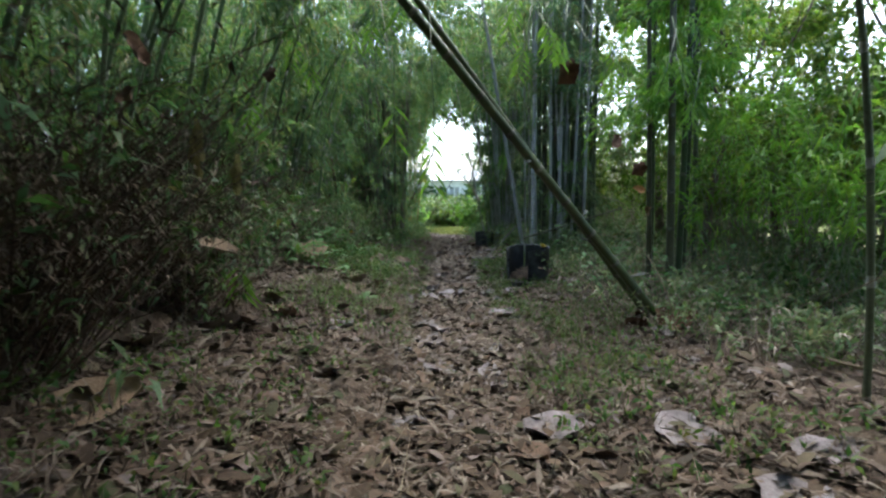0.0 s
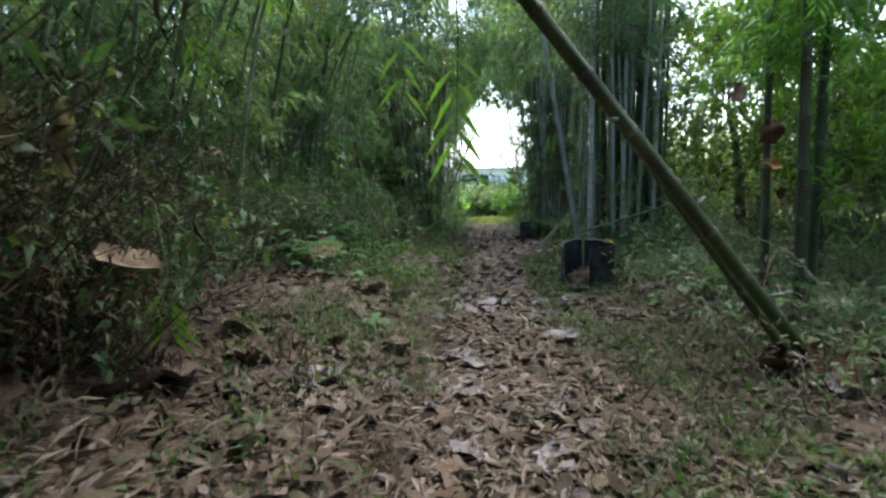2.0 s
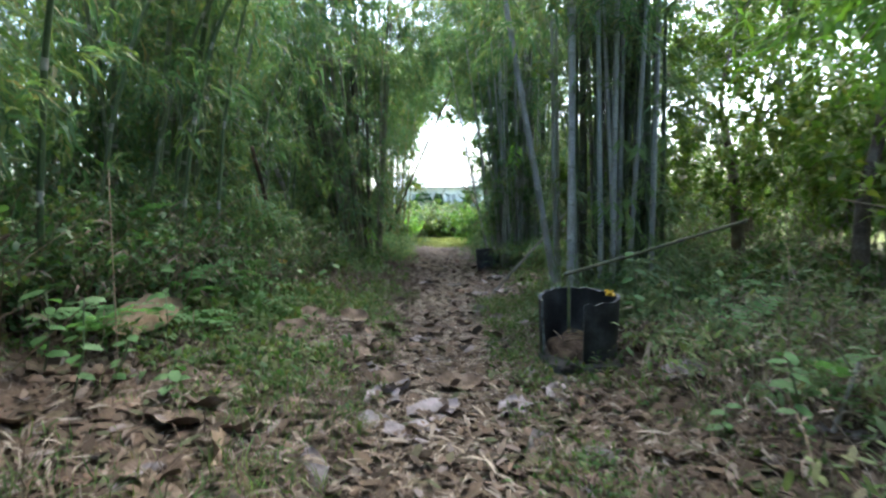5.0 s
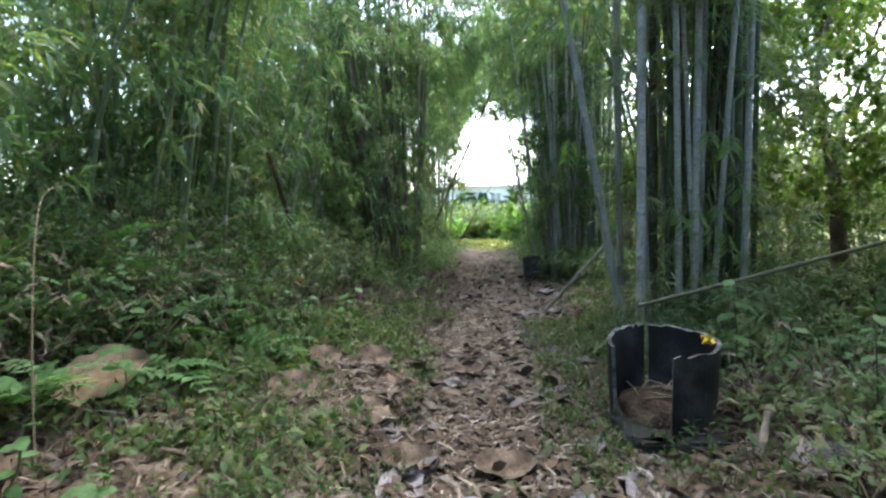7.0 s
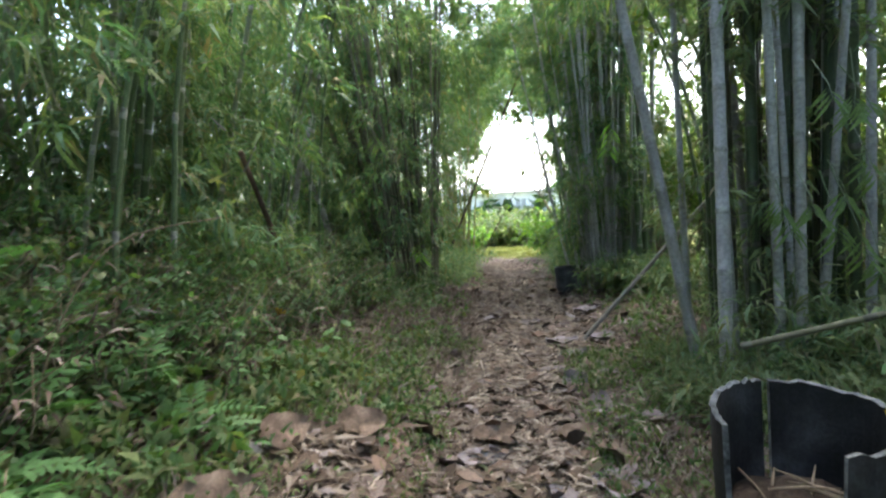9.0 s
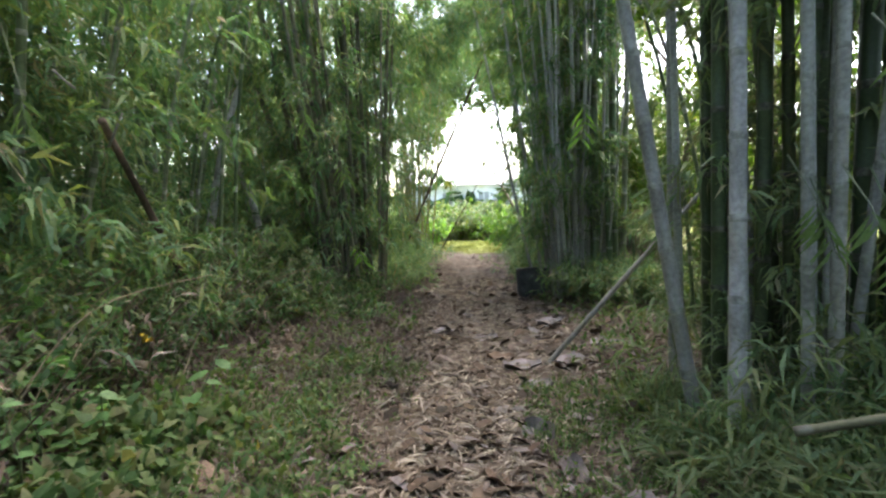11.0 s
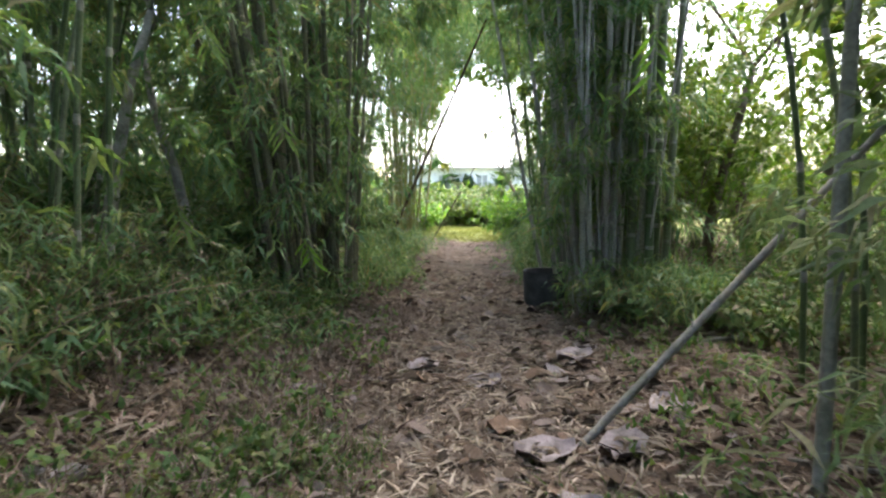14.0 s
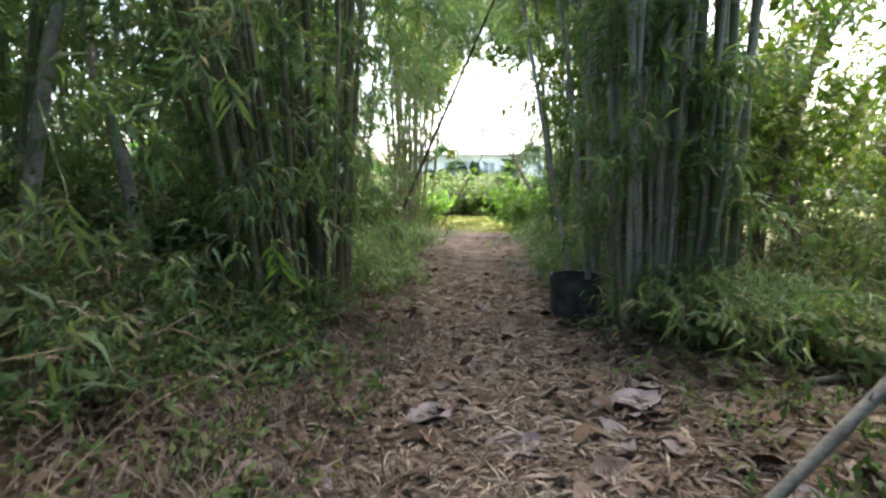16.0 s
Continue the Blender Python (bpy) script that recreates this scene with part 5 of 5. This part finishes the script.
VINE = "thin pale dry vine curving up from the litter"
for x, y, dx, dy, t in ((1.45, 4.9, -0.25, 0.2, 0.6), (1.7, 4.6, -0.45, 0.5, 0.7), (1.3, 4.5, -0.1, 0.4, 0.4), (2.2, 4.9, -0.4, 0.6, 0.9), (1.9, 5.4, 0.3, 0.4, 0.8), (2.6, 6.6, -0.4, 0.1, 1.2), (2.2, 7.4, 0.5, 0.3, 0.8), (1.6, 6.1, 0.2, 0.4, 0.5), (2.7, 7.9, 0.3, 0.5, 0.9),
                        (-1.2, 5.2, 0.4, 0.5, 0.9), (-1.5, 6.2, 0.5, -0.3, 1.2), (-1.4, 7.4, -0.4, 0.6, 1.3), (-1.7, 8.6, 0.6, 0.3, 1.1), (-1.3, 9.4, 0.4, 0.6, 0.9), (-1.6, 11.4, 0.7, 0.5, 0.8), (-1.2, 12.2, 0.5, 0.8, 0.5), (-1.4, 13.2, 0.6, -0.5, 0.7),
                        (-1.6, 3.0, 0.3, 0.4, 1.6), (-1.5, 3.8, -0.3, 0.5, 1.8), (-1.4, 4.2, 0.3, -0.3, 1.1), (-1.8, 2.6, 0.5, 0.2, 1.5)):
    g = on_ground(x, y, -0.02)
    dry_vine([g, g + Vector((dx * 0.2, dy * 0.2, t * 0.5)), g + Vector((dx * 0.6, dy * 0.6, t * 0.9)), g + Vector((dx * 1.3, dy * 1.3, t))], random.uniform(0.0025, 0.005), VINE)
pole("dead_branch", "pale forked dry branch standing in the litter", "branch", ((2.35, 7.1, 0.1), (2.72, 7.3, 0.72)), 0.013, (GREY_POLE, GREY_POLE), ((0.6, (-0.4, 0.1, 0.7), 0.2),), 0.3, 8, 0.03, 0.3)
pole("dead_branch", "pale dry branch propped beside the leaning bamboo", "branch", ((1.22, 5.25, 0.05), (1.62, 5.1, 0.85)), 0.007, (DRY_TWIG, DRY_TWIG), (), 0.3, 6, 0.08, 0.3)


# ---- overhanging young twigs and withered leaves ----
for x, y, z in ((0.93, 4.6, 2.25), (1.15, 4.9, 2.35), (0.75, 4.5, 2.45), (1.7, 5.2, 2.3), (2.3, 5.6, 2.35), (-0.2, 4.6, 2.4), (-0.8, 4.9, 2.2), (-1.2, 5.2, 2.0), (2.7, 5.9, 2.1), (1.4, 5.6, 2.6), (-0.5, 5.4, 2.5)):
    for _ in range(2):
        p = (x + random.uniform(-0.15, 0.15), y + random.uniform(-0.15, 0.15), z + random.uniform(-0.1, 0.15))
        hanging_twig(p, (p[0] + random.uniform(-0.3, 0.3), p[1] + 0.2, p[2] + random.uniform(0.5, 0.9)), 10, 0.13, 0.018, "yellow-green bamboo twig hanging from the canopy")
WITHERED = dead_leaf_mesh(15, 0.22, 0.05, 0.03)
WITHERED.materials[0] = material("yellowing bamboo leaf", [(0.26, 0.24, 0.08), (0.34, 0.29, 0.13)], 0.6, 14.0, spread=0.25, bump=0.3, fine=80)
for x, y, z, tilt in ((-0.97, 3.6, 1.6, 80), (-0.78, 3.62, 1.43, 95), (-1.02, 3.66, 1.5, 70)):
    dead_leaf(x, y, 1.0, 90, (0, tilt), z, WITHERED, "yellowing bamboo leaf hanging in the thicket")
hanging_twig((-1.3, 3.55, 1.0), (-1.45, 3.7, 1.5), 4, 0.13, 0.02, "withered pale twig caught in the dry thicket", PALE_STRAW)


# ---- ferny plants on the bank ----
def frond_mesh(long, pairs):
    """A drooping frond: paired leaflets along a thin midrib, and one at the tip."""
    t = np.linspace(0.2, 1.0, pairs)
    mid = np.stack([t * long, np.zeros(pairs), 0.45 * long * t - 0.55 * long * t ** 2], 1)
    at, way = np.repeat(mid, 2, 0), np.tile(np.array([[0.45, 0.9, 0.0], [0.45, -0.9, 0.0]]), (pairs, 1))
    size = np.repeat(0.30 * long * (1.1 - 0.6 * t), 2) * rng.uniform(0.85, 1.15, 2 * pairs)
    v, f = blades(np.concatenate([at, mid[-1:]]), np.concatenate([way, [[1.0, 0.0, -0.4]]]), np.array([0, 0, 1.0]) + rng.normal(0, 0.15, (2 * pairs + 1, 3)), np.append(size, 0.2 * long), np.append(size * 0.42, 0.08 * long), 0.12)
    rib = np.concatenate([[[0, 0, 0]], mid])
    wide = np.array([0, 0.0022, 0])
    rv = np.concatenate([rib + wide, rib - wide])
    k, m = np.arange(pairs), pairs + 1
    rf = np.concatenate([np.stack([k, k + 1, k + m], 1), np.stack([k + 1, k + 1 + m, k + m], 1)])
    return joined("frond", [(v, f), (rv, rf)], GREEN_LEAF)


FRONDS = [frond_mesh(random.uniform(0.3, 0.46), random.randint(6, 9)) for _ in range(5)]


def ferny_plant(x, y, rise, fronds, label):
    ob = tagged(new("ferny_plant"), label, "plant", group="ferny plants")
    ob.location = on_ground(x, y, -0.01)
    soup = Soup()
    soup.tube([Vector((0, 0, 0)), Vector((0.02, -0.01, rise * 0.5)), Vector((0.01, 0.02, rise))], [0.006, 0.005, 0.003], 6)
    part("stem", soup.mesh("stem", DRY_TWIG), ob)
    for k in range(fronds):
        f = part("frond", random.choice(FRONDS), ob)
        f.matrix_local = Matrix.Translation((0.01, 0.01, rise * (0.35 + 0.65 * k / fronds))) @ pose(0, 0, 0, random.uniform(-15, 15), random.uniform(-30, 10), k * 137.5 + random.uniform(-20, 20)) @ Matrix.Scale(random.uniform(0.7, 1.1), 4)
    return ob


for x, y, rise in ((-1.75, 8.7, 0.5), (-2.05, 8.3, 0.65), (-1.6, 9.2, 0.4), (-2.0, 9.1, 0.7), (-1.9, 9.7, 0.55), (-2.3, 7.8, 0.6), (-1.7, 7.7, 0.3), (-1.45, 8.3, 0.22), (-1.2, 9.0, 0.18), (-2.3, 8.9, 0.85), (-2.2, 9.9, 0.75), (-1.8, 10.3, 0.4),
                   (-2.2, 7.0, 0.5), (-2.4, 6.4, 0.6), (2.5, 7.3, 0.3), (2.9, 6.6, 0.35), (2.7, 8.3, 0.4), (3.1, 9.3, 0.5), (2.9, 5.4, 0.25)):
    ferny_plant(x, y, rise, random.randint(7, 10), "green ferny plant with paired leaflets in the undergrowth")
pole("thin_cane", "thin pale green cane strung across the shrubs", "cane", ((-2.67, 8.73, 1.30), (-1.75, 9.68, 1.02)), 0.005, (CULM_YELLOW, CULM_YELLOW), (), 0.3, 6, 0.05, 0.3)
for a, b in (((-2.5, 9.0, 1.0), (-1.8, 9.5, 0.95)), ((-2.6, 8.8, 0.75), (-1.9, 9.3, 1.05)), ((-2.4, 9.4, 0.8), (-1.6, 9.9, 0.7)), ((-2.3, 8.0, 0.45), (-1.75, 8.5, 0.62)), ((-2.1, 6.6, 0.9), (-1.5, 7.3, 1.35)), ((-1.9, 9.9, 0.3), (-1.3, 10.2, 0.75))):
    pole("dead_branch", "brown dead branch lying in the shrubs", "branch", (a, b), random.uniform(0.008, 0.014), (DRY_TWIG, DARK_WOOD), (), 0.3, 7, 0.06, 0.4)


# ---- split bamboo chips on the path ----
def chip_mesh(long, wide):
    """A splintered strip of a split culm, curved across, with thickness."""
    soup = Soup()
    for t, w in ((0, 0.55), (0.06, 1.0), (0.9, 0.9), (1.0, 0.3)):
        for side in (1.0, 0.0):
            for a in (-0.6, -0.2, 0.2, 0.6):
                soup.v.append(((t - 0.5) * long, a * wide * w, 0.006 * side + 0.02 * wide / 0.03 * (0.36 - a * a) * 0.5))
    for i in range(3):
        p = i * 8
        for k in range(3):
            soup.f += [(p + k, p + k + 1, p + k + 9, p + k + 8), (p + k + 5, p + k + 4, p + k + 12, p + k + 13)]
        soup.f += [(p, p + 8, p + 12, p + 4), (p + 3, p + 7, p + 15, p + 11)]
    soup.f += [(0, 4, 5, 1), (1, 5, 6, 2), (2, 6, 7, 3), (24, 25, 29, 28), (25, 26, 30, 29), (26, 27, 31, 30)]
    soup.s = [0] * len(soup.f)
    return soup.mesh("bamboo_chip", CHIP, smooth=False)


CHIP = material("pale split bamboo", [(0.24, 0.19, 0.145), (0.33, 0.275, 0.22), (0.40, 0.34, 0.28)], 0.8, 8.0, "object", 0.3, 0.3, fine=90)
CHIPS = [chip_mesh(random.uniform(0.09, 0.2), random.uniform(0.016, 0.03)) for _ in range(6)]
for k in range(64):
    x, y = (random.gauss(0.55, 0.5), random.uniform(10.6, 16.0)) if k < 44 else (random.uniform(1.0, 2.6), random.uniform(11.8, 13.6))
    ob = tagged(new("bamboo_chip", random.choice(CHIPS)), "pale split bamboo chip trodden into the path", "chip", group="split bamboo chips")
    ob.matrix_world = Matrix.Translation(on_ground(x, y, 0.018)) @ pose(0, 0, 0, random.uniform(-12, 12), random.uniform(-10, 10), random.uniform(0, 360))
for a, b, r in (((1.9, 12.35, 0.12), (2.7, 12.05, 0.15), 0.014), ((2.0, 12.55, 0.12), (2.9, 12.3, 0.16), 0.011), ((1.75, 12.1, 0.1), (2.5, 11.7, 0.14), 0.012), ((1.5, 13.3, 0.08), (2.3, 13.45, 0.13), 0.009)):
    pole("fallen_stick", "dry cane lying among dead leaves", "stick", (a, b), r, (GREY_POLE, NODE_RING), (), 0.3, 7, 0.02)
